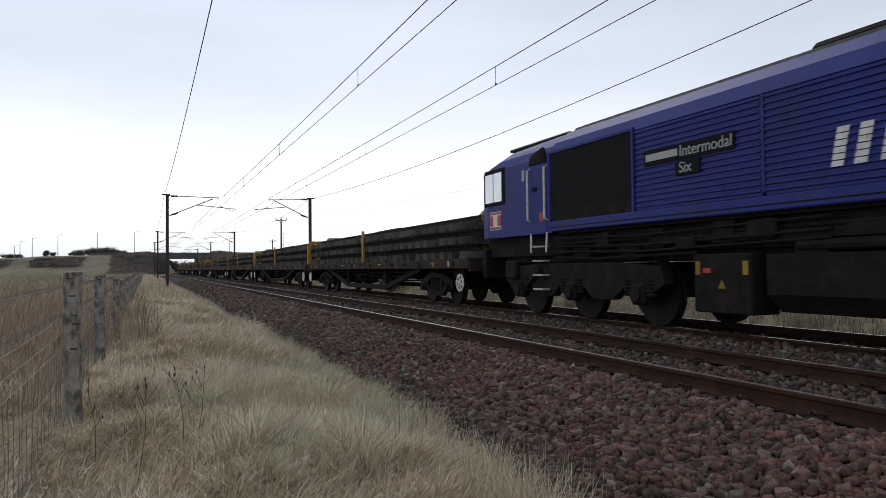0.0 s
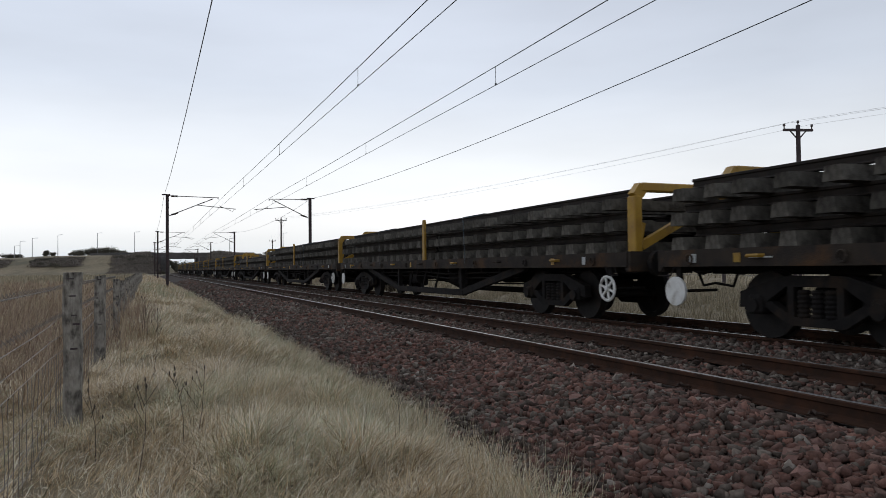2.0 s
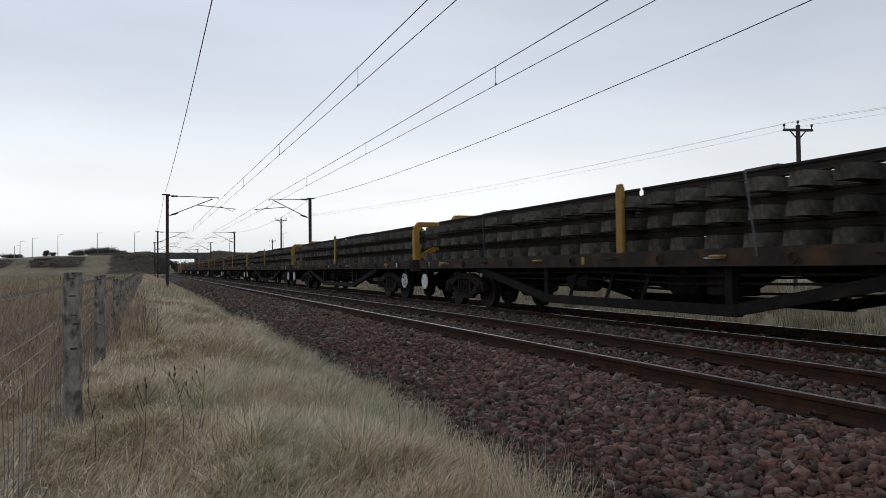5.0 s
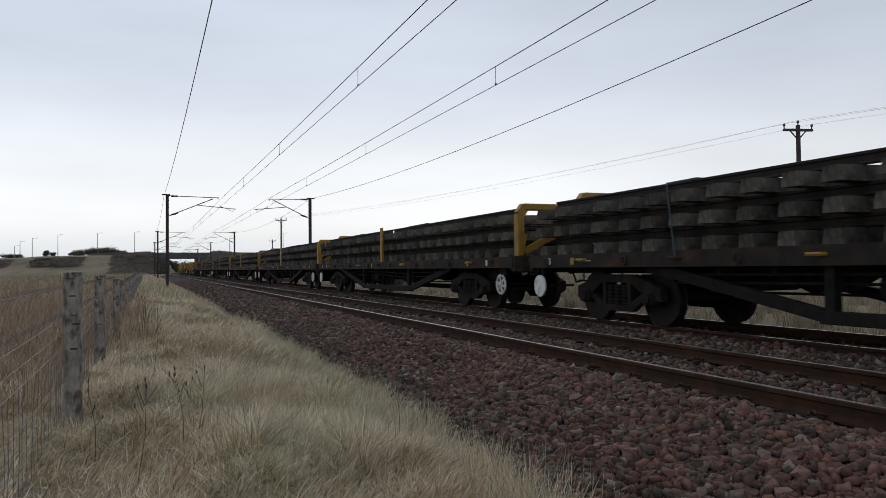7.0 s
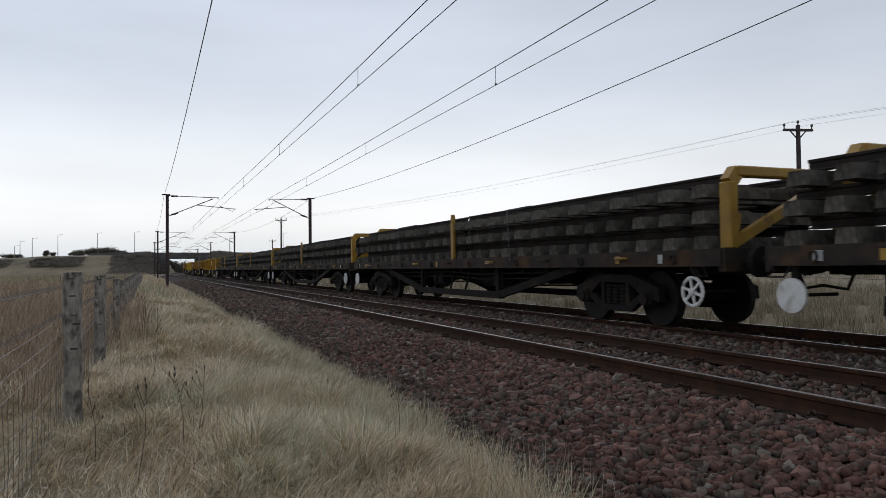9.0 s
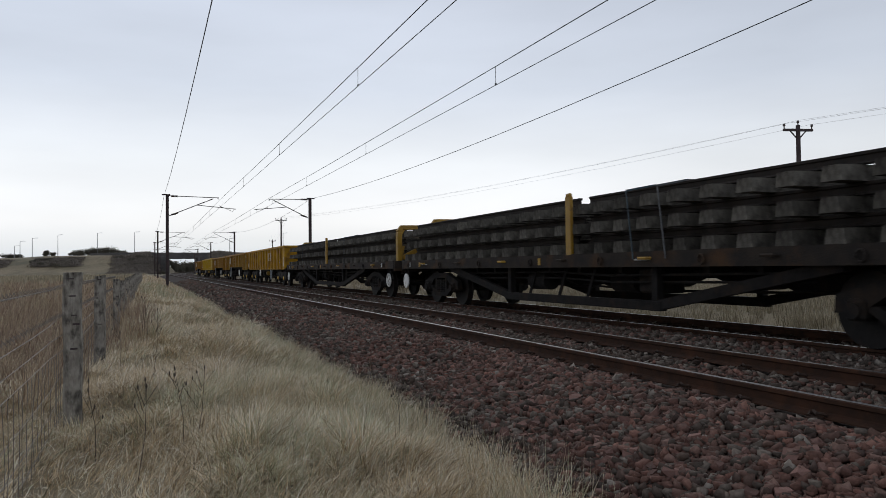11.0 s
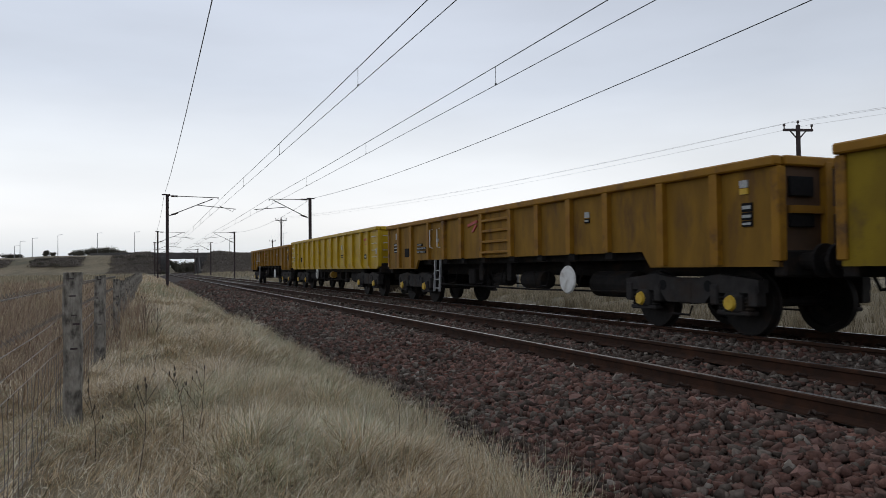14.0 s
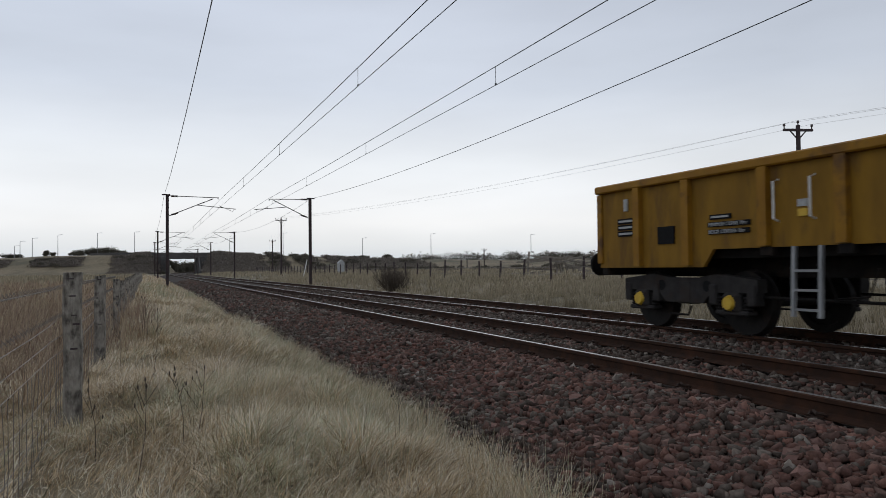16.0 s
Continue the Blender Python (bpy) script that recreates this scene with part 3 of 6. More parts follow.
def strands(x0, x1, y0, y1, n, length, w, a0, a1, swirl, tufts=0, spread=0.07):
    """Long arched blades: a0 and a1 are the spans of the tilt at foot and tip, in radians from the upright."""
    if tufts:
        k = rng.integers(0, tufts, n)
        x = rng.uniform(x0, x1, tufts)[k] + rng.normal(0, spread, n)
        y = rng.uniform(y0, y1, tufts)[k] + rng.normal(0, spread, n)
        own = rng.normal(0, 0.8, tufts)[k]
    else:
        x, y, own = rng.uniform(x0, x1, n), rng.uniform(y0, y1, n), 0.0
    x = x - 0.13 * np.maximum(0, 6.2 - y) * np.clip((x - 0.8) / 1.4, 0, 1.1)
    away = combed(x, y) + own + rng.normal(0, swirl, n)
    L = length * rng.uniform(0.55, 1.25, n) * (0.8 + 0.35 * np.sin(2.2 * x + 1.3 * y) * np.sin(1.7 * y - x))
    L = L * np.interp(x, [-0.9, 0.4, 1.2], [0.42, 0.8, 1.0])
    t0, t1 = rng.uniform(*a0, n), rng.uniform(*a1, n)
    d = np.stack([np.cos(away), np.sin(away), np.zeros(n)], -1)
    p = np.stack([x, y, ground_z(x, y) - 0.015], -1)
    a = away + math.pi / 2 + rng.normal(0, 0.7, n)
    side = np.stack([np.cos(a), np.sin(a), rng.normal(0, 0.3, n)], -1) * (w * rng.uniform(0.6, 1.4, n) / 2)[:, None]
    rows = []
    for i in range(4):
        if i < 3:
            rows += [p - side * (1 - 0.25 * i), p + side * (1 - 0.25 * i)]
            t = t0 + (t1 - t0) * (i + 0.5) / 3
            p = p + d * (L / 3 * np.sin(t))[:, None] + np.array([0, 0, 1.0]) * (L / 3 * np.cos(t))[:, None]
        else:
            rows.append(p)
    V = np.stack(rows, 1)
    q = np.array([(0, 1, 3), (0, 3, 2), (2, 3, 5), (2, 5, 4), (4, 5, 6)])
    green = rng.random(n) < green_share(x, y)
    out = []
    for m in (~green, green):
        c = int(m.sum())
        out.append((V[m].reshape(-1, 3), (q[None] + (np.arange(c) * 7)[:, None, None]).reshape(-1, 3)))
    return out


def join(parts_):
    Vs, Fs, o = [], [], 0
    for V, F in parts_:
        Vs.append(V)
        Fs.append(F + o)
        o += len(V)
    return np.concatenate(Vs), np.concatenate(Fs)


def build_grass():
    lay, arch, rise = ((0.35, 1.0), (1.25, 1.95)), ((0.0, 0.55), (0.9, 2.1)), ((0.0, 0.3), (0.2, 1.0))
    near = [strands(-0.75, 2.5, 2.4, 8.5, 44000, 0.26, 0.0058, *lay, 1.0),
            strands(-0.7, 2.5, 2.4, 8.5, 27000, 0.40, 0.0050, *arch, 0.8, 900, 0.05),
            strands(-0.7, 2.5, 2.6, 8.5, 9000, 0.36, 0.0052, (0.5, 1.3), (0.7, 1.7), 2.5, 2500, 0.03),
            strands(-0.7, 2.5, 2.6, 8.5, 5000, 0.42, 0.0036, *rise, 0.9, 700, 0.05),
            strands(-0.8, 2.6, 8.5, 17.0, 42000, 0.30, 0.007, *lay, 0.9),
            strands(-0.8, 2.7, 8.5, 17.0, 28000, 0.42, 0.0065, *arch, 0.7, 900, 0.08),
            strands(-1.0, 2.8, 17.0, 34.0, 26000, 0.36, 0.014, *lay, 0.8),
            strands(-1.0, 2.85, 17.0, 34.0, 18000, 0.46, 0.013, *arch, 0.8, 700, 0.14),
            strands(2.0, 2.62, 3.0, 9.0, 6000, 0.42, 0.0038, (0.0, 0.4), (0.3, 1.3), 0.9, 240, 0.06),
            strands(2.2, 2.9, 9.0, 16.0, 6000, 0.42, 0.005, (0.0, 0.4), (0.3, 1.3), 0.9, 240, 0.07),
            strands(2.5, 3.15, 3.4, 12.0, 420, 0.45, 0.0032, (0.0, 0.2), (0.1, 0.6), 1.2, 40, 0.05),
            strands(-4.8, -0.7, 2.8, 8.0, 30000, 0.42, 0.006, *lay, 0.9),
            strands(-4.8, -0.7, 4.0, 9.0, 9000, 0.7, 0.006, *arch, 0.8, 240)]
    V, F = join([p[0] for p in near] + [
        tussocks(-5.0, -1.0, 8.0, 14.0, 700, 30, 0.26, 0.008, 0.12, 1.0),
        tussocks(-1.5, 2.8, 34.0, 75.0, 1700, 16, 0.36, 0.03, 0.2, 0.8),
        tussocks(-1.4, 2.6, 75, 170.0, 1500, 10, 0.4, 0.06, 0.3, 0.6),
        tussocks(-4.0, 2.8, -9.0, 2.3, 1000, 18, 0.26, 0.014, 0.14, 1.0)])
    ob = new("verge_grass", array_mesh("verge_grass", V, F, M_grass))
    tagged(ob, "pale straw-coloured winter grass lying in combed tussocks", "grass", kind="stuff")
    V, F = join([p[1] for p in near] + [tussocks(-0.4, 2.4, 34.0, 60.0, 60, 120, 0.42, 0.022, 0.25, 0.8)])
    ob = new("grass_tussocks", array_mesh("grass_tussocks", V, F, M_tussock))
    tagged(ob, "grey-green matted grass in hummocks on the bank", "grass", kind="stuff")
    V, F = join([
        tussocks(-6.5, -0.8, 7.0, 13.0, 300, 26, 0.5, 0.007, 0.14, 0.95),
        tussocks(-9, -0.8, 11.0, 30.0, 1000, 26, 0.62, 0.012, 0.2, 0.8),
        tussocks(-22, -0.8, 28.0, 75.0, 1700, 12, 0.66, 0.04, 0.34, 0.7),
        tussocks(-5.5, -0.8, 7.0, 15.0, 260, 22, 0.62, 0.0055, 0.16, 0.75),
        tussocks(-0.95, 0.0, 11.5, 22.0, 60, 10, 0.85, 0.008, 0.16, 0.6)])
    ob = new("reed_bed", array_mesh("reed_bed", V, F, M_reed))
    tagged(ob, "brown dead reeds and weeds behind the fence", "reeds", kind="stuff")
    V, F = join([
        tussocks(-3.2, -0.62, 8.0, 13.0, 80, 16, 0.55, 0.0055, 0.16, 0.6),
        tussocks(-6.0, -0.62, 12.0, 22.0, 170, 16, 0.66, 0.008, 0.2, 0.55),
        tussocks(-0.6, 0.15, 10.5, 21.0, 42, 9, 0.8, 0.007, 0.13, 0.55)])
    ob = new("dead_stalks", array_mesh("dead_stalks", V, F, M_stalk))
    tagged(ob, "tangled reddish-brown dead weed stalks along the fence", "weeds", kind="stuff")
    V, F = join([
        tussocks(-60, -1.0, 75.0, 230.0, 2600, 9, 0.7, 0.12, 0.7, 0.3),
        tussocks(11.7, 20.0, 3.0, 30.0, 1500, 30, 0.42, 0.014, 0.18, 0.5),
        tussocks(11.7, 24.0, 30.0, 90.0, 1800, 14, 0.45, 0.035, 0.3, 0.5),
        tussocks(20.0, 70.0, 20.0, 110.0, 2200, 9, 0.4, 0.06, 0.5, 0.5),
        tussocks(12.0, 60.0, 90.0, 230.0, 2000, 8, 0.5, 0.12, 0.6, 0.4)])
    ob = new("field_grass", array_mesh("field_grass", V, F, M_verge))
    tagged(ob, "pale dry grass on the far verge and fields", "grass", kind="stuff")


build_ground()

# ---------------------------------------------------------------- tracks
RAIL_PROF = [(-0.07, -0.159), (0.07, -0.159), (0.07, -0.148), (0.02, -0.128), (0.011, -0.115), (0.011, -0.052), (0.035, -0.038), (0.036, -0.008), (0.027, 0.0), (-0.027, 0.0), (-0.036, -0.008), (-0.035, -0.038), (-0.011, -0.052), (-0.011, -0.115), (-0.02, -0.128), (-0.07, -0.148)]


def rail_geo(x, y0, y1, steps, off=lambda y: 0.0):
    g = Geo()
    n = len(RAIL_PROF)
    ys = [y0 + (y1 - y0) * i / steps for i in range(steps + 1)]
    vs = [(x + off(y) + p[0], y, p[1]) for y in ys for p in RAIL_PROF]
    fs, mi = [], []
    for i in range(steps):
        for k in range(n):
            fs.append((i * n + k, i * n + (k + 1) % n, (i + 1) * n + (k + 1) % n, (i + 1) * n + k))
            mi.append(1 if k in (8,) else 0)
    fs += [tuple(range(n)), tuple(steps * n + k for k in range(n))]
    g.v, g.f, g.mi = vs, fs, mi + [0, 0]
    return g


def sleeper_geo(w=0.26, L=2.5, h=0.2):
    g = Geo()
    a, b = w / 2, w / 2 - 0.03
    for x0, x1, t0, t1 in ((-L / 2, -0.35, 0, -0.03), (-0.35, 0.35, -0.03, -0.03), (0.35, L / 2, -0.03, 0)):
        vs = [(x0, -a, -h), (x0, a, -h), (x0, b, t0), (x0, -b, t0), (x1, -a, -h), (x1, a, -h), (x1, b, t1), (x1, -b, t1)]
        g.add(vs, [(0, 1, 2, 3), (4, 7, 6, 5), (0, 4, 5, 1), (1, 5, 6, 2), (2, 6, 7, 3), (3, 7, 4, 0)])
    return g


CLIP_ME = Geo().rod([(-0.03, -0.05, -0.145), (-0.075, -0.05, -0.12), (-0.115, -0.02, -0.115), (-0.09, 0.025, -0.105), (-0.06, 0.035, -0.135), (-0.09, 0.06, -0.12), (-0.13, 0.04, -0.14)], 0.013, 6).box((-0.11, 0, -0.17), (0.07, 0.1, 0.05)).mesh("rail_clip", M_clip)
CLIP2_ME = Geo().rod([(0.03, -0.05, -0.145), (0.075, -0.05, -0.12), (0.115, -0.02, -0.115), (0.09, 0.025, -0.105), (0.06, 0.03, -0.135)], 0.013, 6).box((0.11, 0, -0.17), (0.07, 0.1, 0.05)).mesh("rail_clip", M_clip)
SLEEPER_ME = sleeper_geo().mesh("sleeper", M_sleeper)


def railway_track(xc, label, clips):
    t = thing("railway_track", label, "railway track", "pair of running lines", kind="structure")
    for s in (-1, 1):
        part("rail", rail_geo(xc + s * GAUGE / 2, -30, 430, 150, lambda y: float(bend(y))), (M_railsteel, M_railhead), t)
    y = 1.05
    k = 0
    while y < 100:
        part("sleeper", SLEEPER_ME, M_sleeper, t, at=pose(xc, y, -0.185))
        if k < clips:
            for s in (-1, 1):
                part("rail_clip", CLIP_ME, M_clip, t, at=pose(xc + s * GAUGE / 2, y, 0))
                part("rail_clip", CLIP2_ME, M_clip, t, at=pose(xc + s * GAUGE / 2, y, 0))
        y += PITCH_S
        k += 1
    return t


railway_track(NEAR_X, "empty line with rusty-sided shiny-topped rails on ballast", 70)
railway_track(FAR_X, "line with rusty rails carrying the goods train", 30)

# ---------------------------------------------------------------- overhead line
Z_TOP = 6.78
Z_CON, Z_MES = 6.02, 6.54
MAST_Y = [-1.0, 58.6, 114.0, 158.6, 208.0, 258.0]


def h_column(g, x, y, z0, z1, w=0.2, d=0.2, t=0.02):
    g.box((x - w / 2, y, (z0 + z1) / 2), (t, d, z1 - z0))
    g.box((x + w / 2, y, (z0 + z1) / 2), (t, d, z1 - z0))
    g.box((x, y, (z0 + z1) / 2), (w, t, z1 - z0))
    return g


def mast(side, y):
    """A steel portal-less mast with its bracket; side -1 stands on the near side, 1 beyond."""
    x = (1.4 if side < 0 else 12.35) + float(bend(y))
    wire = (5.35 if side < 0 else 8.87) + float(bend(y))
    z0 = float(ground_z(x, y)) - 0.2
    t = thing("overhead_line_mast", "dark brown steel overhead line mast beside the track", "mast", "overhead line masts", at=pose(x, y, 0))
    part("column", h_column(Geo(), 0, 0, z0, Z_TOP), M_mast, t)
    part("footing", Geo().box((0, 0, z0 + 0.1), (0.6, 0.6, 0.5), 0.04), M_sleeper, t)
    d = wire - x
    s = 1 if d > 0 else -1
    part("top_tube", Geo().rod([(0, 0, Z_TOP - 0.06), (d * 0.96, 0, Z_TOP - 0.12)], 0.03), M_mast, t)
    part("bracket_tube", Geo().rod([(s * 0.12, 0, Z_TOP - 1.6), (d * 0.85, 0, Z_TOP - 0.2)], 0.035), M_mast, t)
    part("registration_tube", Geo().rod([(d * 0.52, 0, Z_TOP - 0.72), (d * 1.28, 0, Z_TOP - 0.98)], 0.028), M_mast, t)
    part("steady_arm", Geo().rod([(d * 1.25, 0, Z_TOP - 0.98), (d * 1.22, 0, Z_TOP - 1.18), (d * 0.96, 0, Z_CON + 0.02)], 0.018), M_mast, t)
    part("dropper_hanger", Geo().rod([(d * 0.93, 0, Z_TOP - 0.1), (d * 0.95, 0, Z_MES)], 0.03), M_mast, t)
    for a, b in (((s * 0.25, 0, Z_TOP - 0.07), (s * 0.75, 0, Z_TOP - 0.075)), ((s * 0.3, 0, Z_TOP - 1.51), (s * 0.75, 0, Z_TOP - 1.35))):
        pts = [Vector(a).lerp(Vector(b), i / 10) for i in range(11)]
        part("insulator", Geo().rod(pts, [0.05 if i % 2 else 0.09 for i in range(11)], 8), M_insul, t)
    part("cross_piece", Geo().box((-s * 0.08, 0, Z_TOP + 0.02), (0.6, 0.1, 0.1)), M_mast, t)
    return t


for my in MAST_Y:
    mast(-1, my)
    mast(1, my)


def sag_line(x0, x1, y0, y1, z, sag, n=14):
    return [(x0 + (x1 - x0) * i / n + float(bend(y0 + (y1 - y0) * i / n)), y0 + (y1 - y0) * i / n, z - 4 * sag * (i / n) * (1 - i / n)) for i in range(n + 1)]


def overhead_line(x, phase, label):
    t = thing("overhead_line", label, "overhead wire", "overhead wires")
    con, mes = [], []
    for a, b in zip([-60.5] + MAST_Y, MAST_Y + [330.0]):
        con += sag_line(x, x, a, b, Z_CON, 0.0)[:-1]
        mes += sag_line(x, x, a, b, Z_MES + 0.08, 0.1)[:-1]
    part("contact_wire", Geo().rod(con, 0.010, 5), M_cable, t)
    part("catenary_wire", Geo().rod(mes, 0.012, 5), M_cable, t)
    y = phase
    while y < 230:
        xx = x + float(bend(y))
        part("dropper", Geo().rod([(xx, y, Z_CON), (xx, y, Z_MES)], 0.007, 5).box((xx, y, Z_CON + 0.03), (0.03, 0.05, 0.05)), M_cable, t)
        y += 12.7
    return t


overhead_line(5.35, 6.3, "dark contact and catenary wires with droppers above near line")
overhead_line(8.87, 4.9, "dark contact and catenary wires with droppers above far line")
for x, sg in ((1.18, 0.6), (12.45, 0.72)):
    pts = []
    for a, b in zip([-60.5] + MAST_Y, MAST_Y + [330.0]):
        pts += sag_line(x, x, a, b, Z_TOP + 0.02, sg)[:-1]
    solid("return_conductor", Geo().rod(pts, 0.012, 5), M_cable, "dark sagging return wire strung along the mast tops", "overhead wire", "return wires")

# ---------------------------------------------------------------- the train (its own length runs along y, the front to -y)
WHEEL_R = 0.46


def wheelset_mesh(r=WHEEL_R):
    g = Geo()
    for s in (-1, 1):
        prof = [(-0.07, r - 0.06), (-0.07, r), (0.04, r), (0.055, r + 0.028), (0.07, r + 0.028), (0.07, r - 0.07), (0.03, r - 0.09), (0.02, 0.16), (0.08, 0.12), (0.08, 0.05), (-0.09, 0.05), (-0.09, 0.12), (-0.03, 0.16), (-0.03, r - 0.09)]
        g.lathe([(s * -x, q) for x, q in prof], (s * 0.7525, 0, 0), 28)
    g.rod([(-0.95, 0, 0), (0.95, 0, 0)], 0.07, 10)
    return g.mesh("wheelset", M_wheel)


WHEELSET = wheelset_mesh()
WHEELSET_BIG = wheelset_mesh(0.53)
WHEELS = []


def wheels(t, ys, me=WHEELSET, r=WHEEL_R):
    for y in ys:
        w = part("wheelset", me, M_wheel, t, at=pose(0, y, r))
        WHEELS.append((w, y, r))


def spoked_wheel():
    g = Geo()
    n = 20
    ring = [(0, 0.21 * math.cos(2 * math.pi * i / n), 0.21 * math.sin(2 * math.pi * i / n)) for i in range(n + 1)]
    g.rod(ring, 0.026, 6, cap=False)
    for k in range(6):
        a = math.pi * k / 3 + 0.3
        g.beam((0, 0, 0), (0, 0.2 * math.cos(a), 0.2 * math.sin(a)), 0.03, 0.035)
    g.lathe([(-0.04, 0.05), (0.04, 0.05)], (0, 0, 0), 10)
    return g.mesh("hand_wheel", M_white)


def disc_wheel(r=0.22, holes=5):
    """A pressed white hand wheel with round holes, built as a ring, a hub plate and broad arms."""
    g = Geo()
    n = 30
    g.lathe([(-0.015, r), (0.02, r), (0.025, r * 0.82), (-0.01, r * 0.82)], (0, 0, 0), n)
    g.lathe([(-0.02, r * 0.6), (0.02, r * 0.6)], (0, 0, 0), n)
    for k in range(holes):
        a = 2 * math.pi * k / holes
        g.beam((0, r * 0.3 * math.cos(a), r * 0.3 * math.sin(a)), (0, r * 0.9 * math.cos(a), r * 0.9 * math.sin(a)), 0.03, r * 0.5)
    return g.mesh("hand_wheel", M_white)


def plate_wheel():
    g = Geo()
    g.lathe([(-0.02, 0.25), (0.01, 0.27), (0.03, 0.25), (0.035, 0.1), (0.05, 0.08), (0.05, 0.0)], (0, 0, 0), 30)
    return g.mesh("hand_wheel", M_white)


SPOKED, DISC, PLATE = spoked_wheel(), disc_wheel(), plate_wheel()


def buffers(t, yend, s, z=1.05):
    for x in (-0.87, 0.87):
        g = Geo()
        g.rod([(x, yend, z), (x, yend + s * 0.36, z)], 0.11, 12)
        g.rod([(x, yend + s * 0.3, z), (x, yend + s * 0.52, z)], 0.075, 10)
        g.rod([(x, yend + s * 0.5, z), (x, yend + s * 0.55, z)], 0.22, 18)
        part("buffer", g, M_under, t)
    part("coupling", Geo().rod([(0, yend, z), (0.05, yend + s * 0.3, z - 0.12), (0, yend + s * 0.56, z - 0.16)], 0.05, 8).rod([(0.35, yend, z - 0.1), (0.36, yend + s * 0.15, z - 0.4), (0.3, yend + s * 0.5, z - 0.35)], 0.025, 6), M_under, t)


def cast_bogie(t, yc, wb=1.83):
    """A three-piece cast bogie with arched side frames and spring nests."""
    b = part("bogie", Geo().box((0, yc, 0.58), (1.7, 0.4, 0.3), 0.04).box((0, yc, 0.78), (0.7, 0.5, 0.14), 0.02), M_under, t)
    for s in (-1, 1):
        g = Geo()
        x = s * 1.0
        h = wb / 2
        g.prism([(yc - h - 0.3, 0.42), (yc - h - 0.28, 0.64), (yc - 0.45, 0.86), (yc + 0.45, 0.86), (yc + h + 0.28, 0.64), (yc + h + 0.3, 0.42), (yc + h - 0.12, 0.48), (yc + 0.42, 0.72), (yc - 0.42, 0.72), (yc - h + 0.12, 0.48)], "x", x - 0.07, x + 0.07)
        g.prism([(yc - h + 0.05, 0.5), (yc - 0.42, 0.22), (yc + 0.42, 0.22), (yc + h - 0.05, 0.5), (yc + h - 0.25, 0.52), (yc + 0.34, 0.33), (yc - 0.34, 0.33), (yc - h + 0.25, 0.52)], "x", x - 0.06, x + 0.06)
        for k in (-0.36, 0.36):
            g.box((x, yc + k, 0.52), (0.12, 0.1, 0.44))
        part("side_frame", g, M_under, b)
        spr = Geo()
        for k in (-0.2, 0.0, 0.2):
            spr.rod([(x, yc + k, 0.32 + i * 0.03) for i in range(13)], [0.085 if i % 2 else 0.065 for i in range(13)], 10)
        part("spring_nest", spr, M_under, b)
        for e in (-h, h):
            part("axle_box", Geo().box((s * 1.02, yc + e, 0.47), (0.22, 0.26, 0.26), 0.04).rod([(s * 1.1, yc + e, 0.46), (s * 1.17, yc + e, 0.46)], 0.1, 12), M_under, b)
    return b


FLAT_L = 20.053


def end_frame(y, half, z0=1.24, z1=2.39, post=0.17, brace=1):
    """A yellow gantry: two posts, a top bar with cut corners and back braces towards `brace`."""
    g = Geo()
    for s in (-1, 1):
        g.box((s * half, y, (z0 + z1) / 2 - 0.1), (post, 0.22, z1 - z0 - 0.2), 0.02)
        g.beam((s * half, y, z1 - 0.22), (s * (half - 0.14), y, z1 - 0.04), post, 0.2)
        g.beam((s * (half - 0.02), y, z0 + 0.06), (s * (half - 0.12), y - brace * 0.0, z0 + 0.5), post * 0.8, 0.12)
    g.box((0, y, z1 - 0.05), (2 * half - 0.2, 0.2, 0.15), 0.02)
    g.beam((-half + 0.1, y, z0 + 0.1), (half - 0.25, y, z1 - 0.12), 0.12, 0.14)
    return g


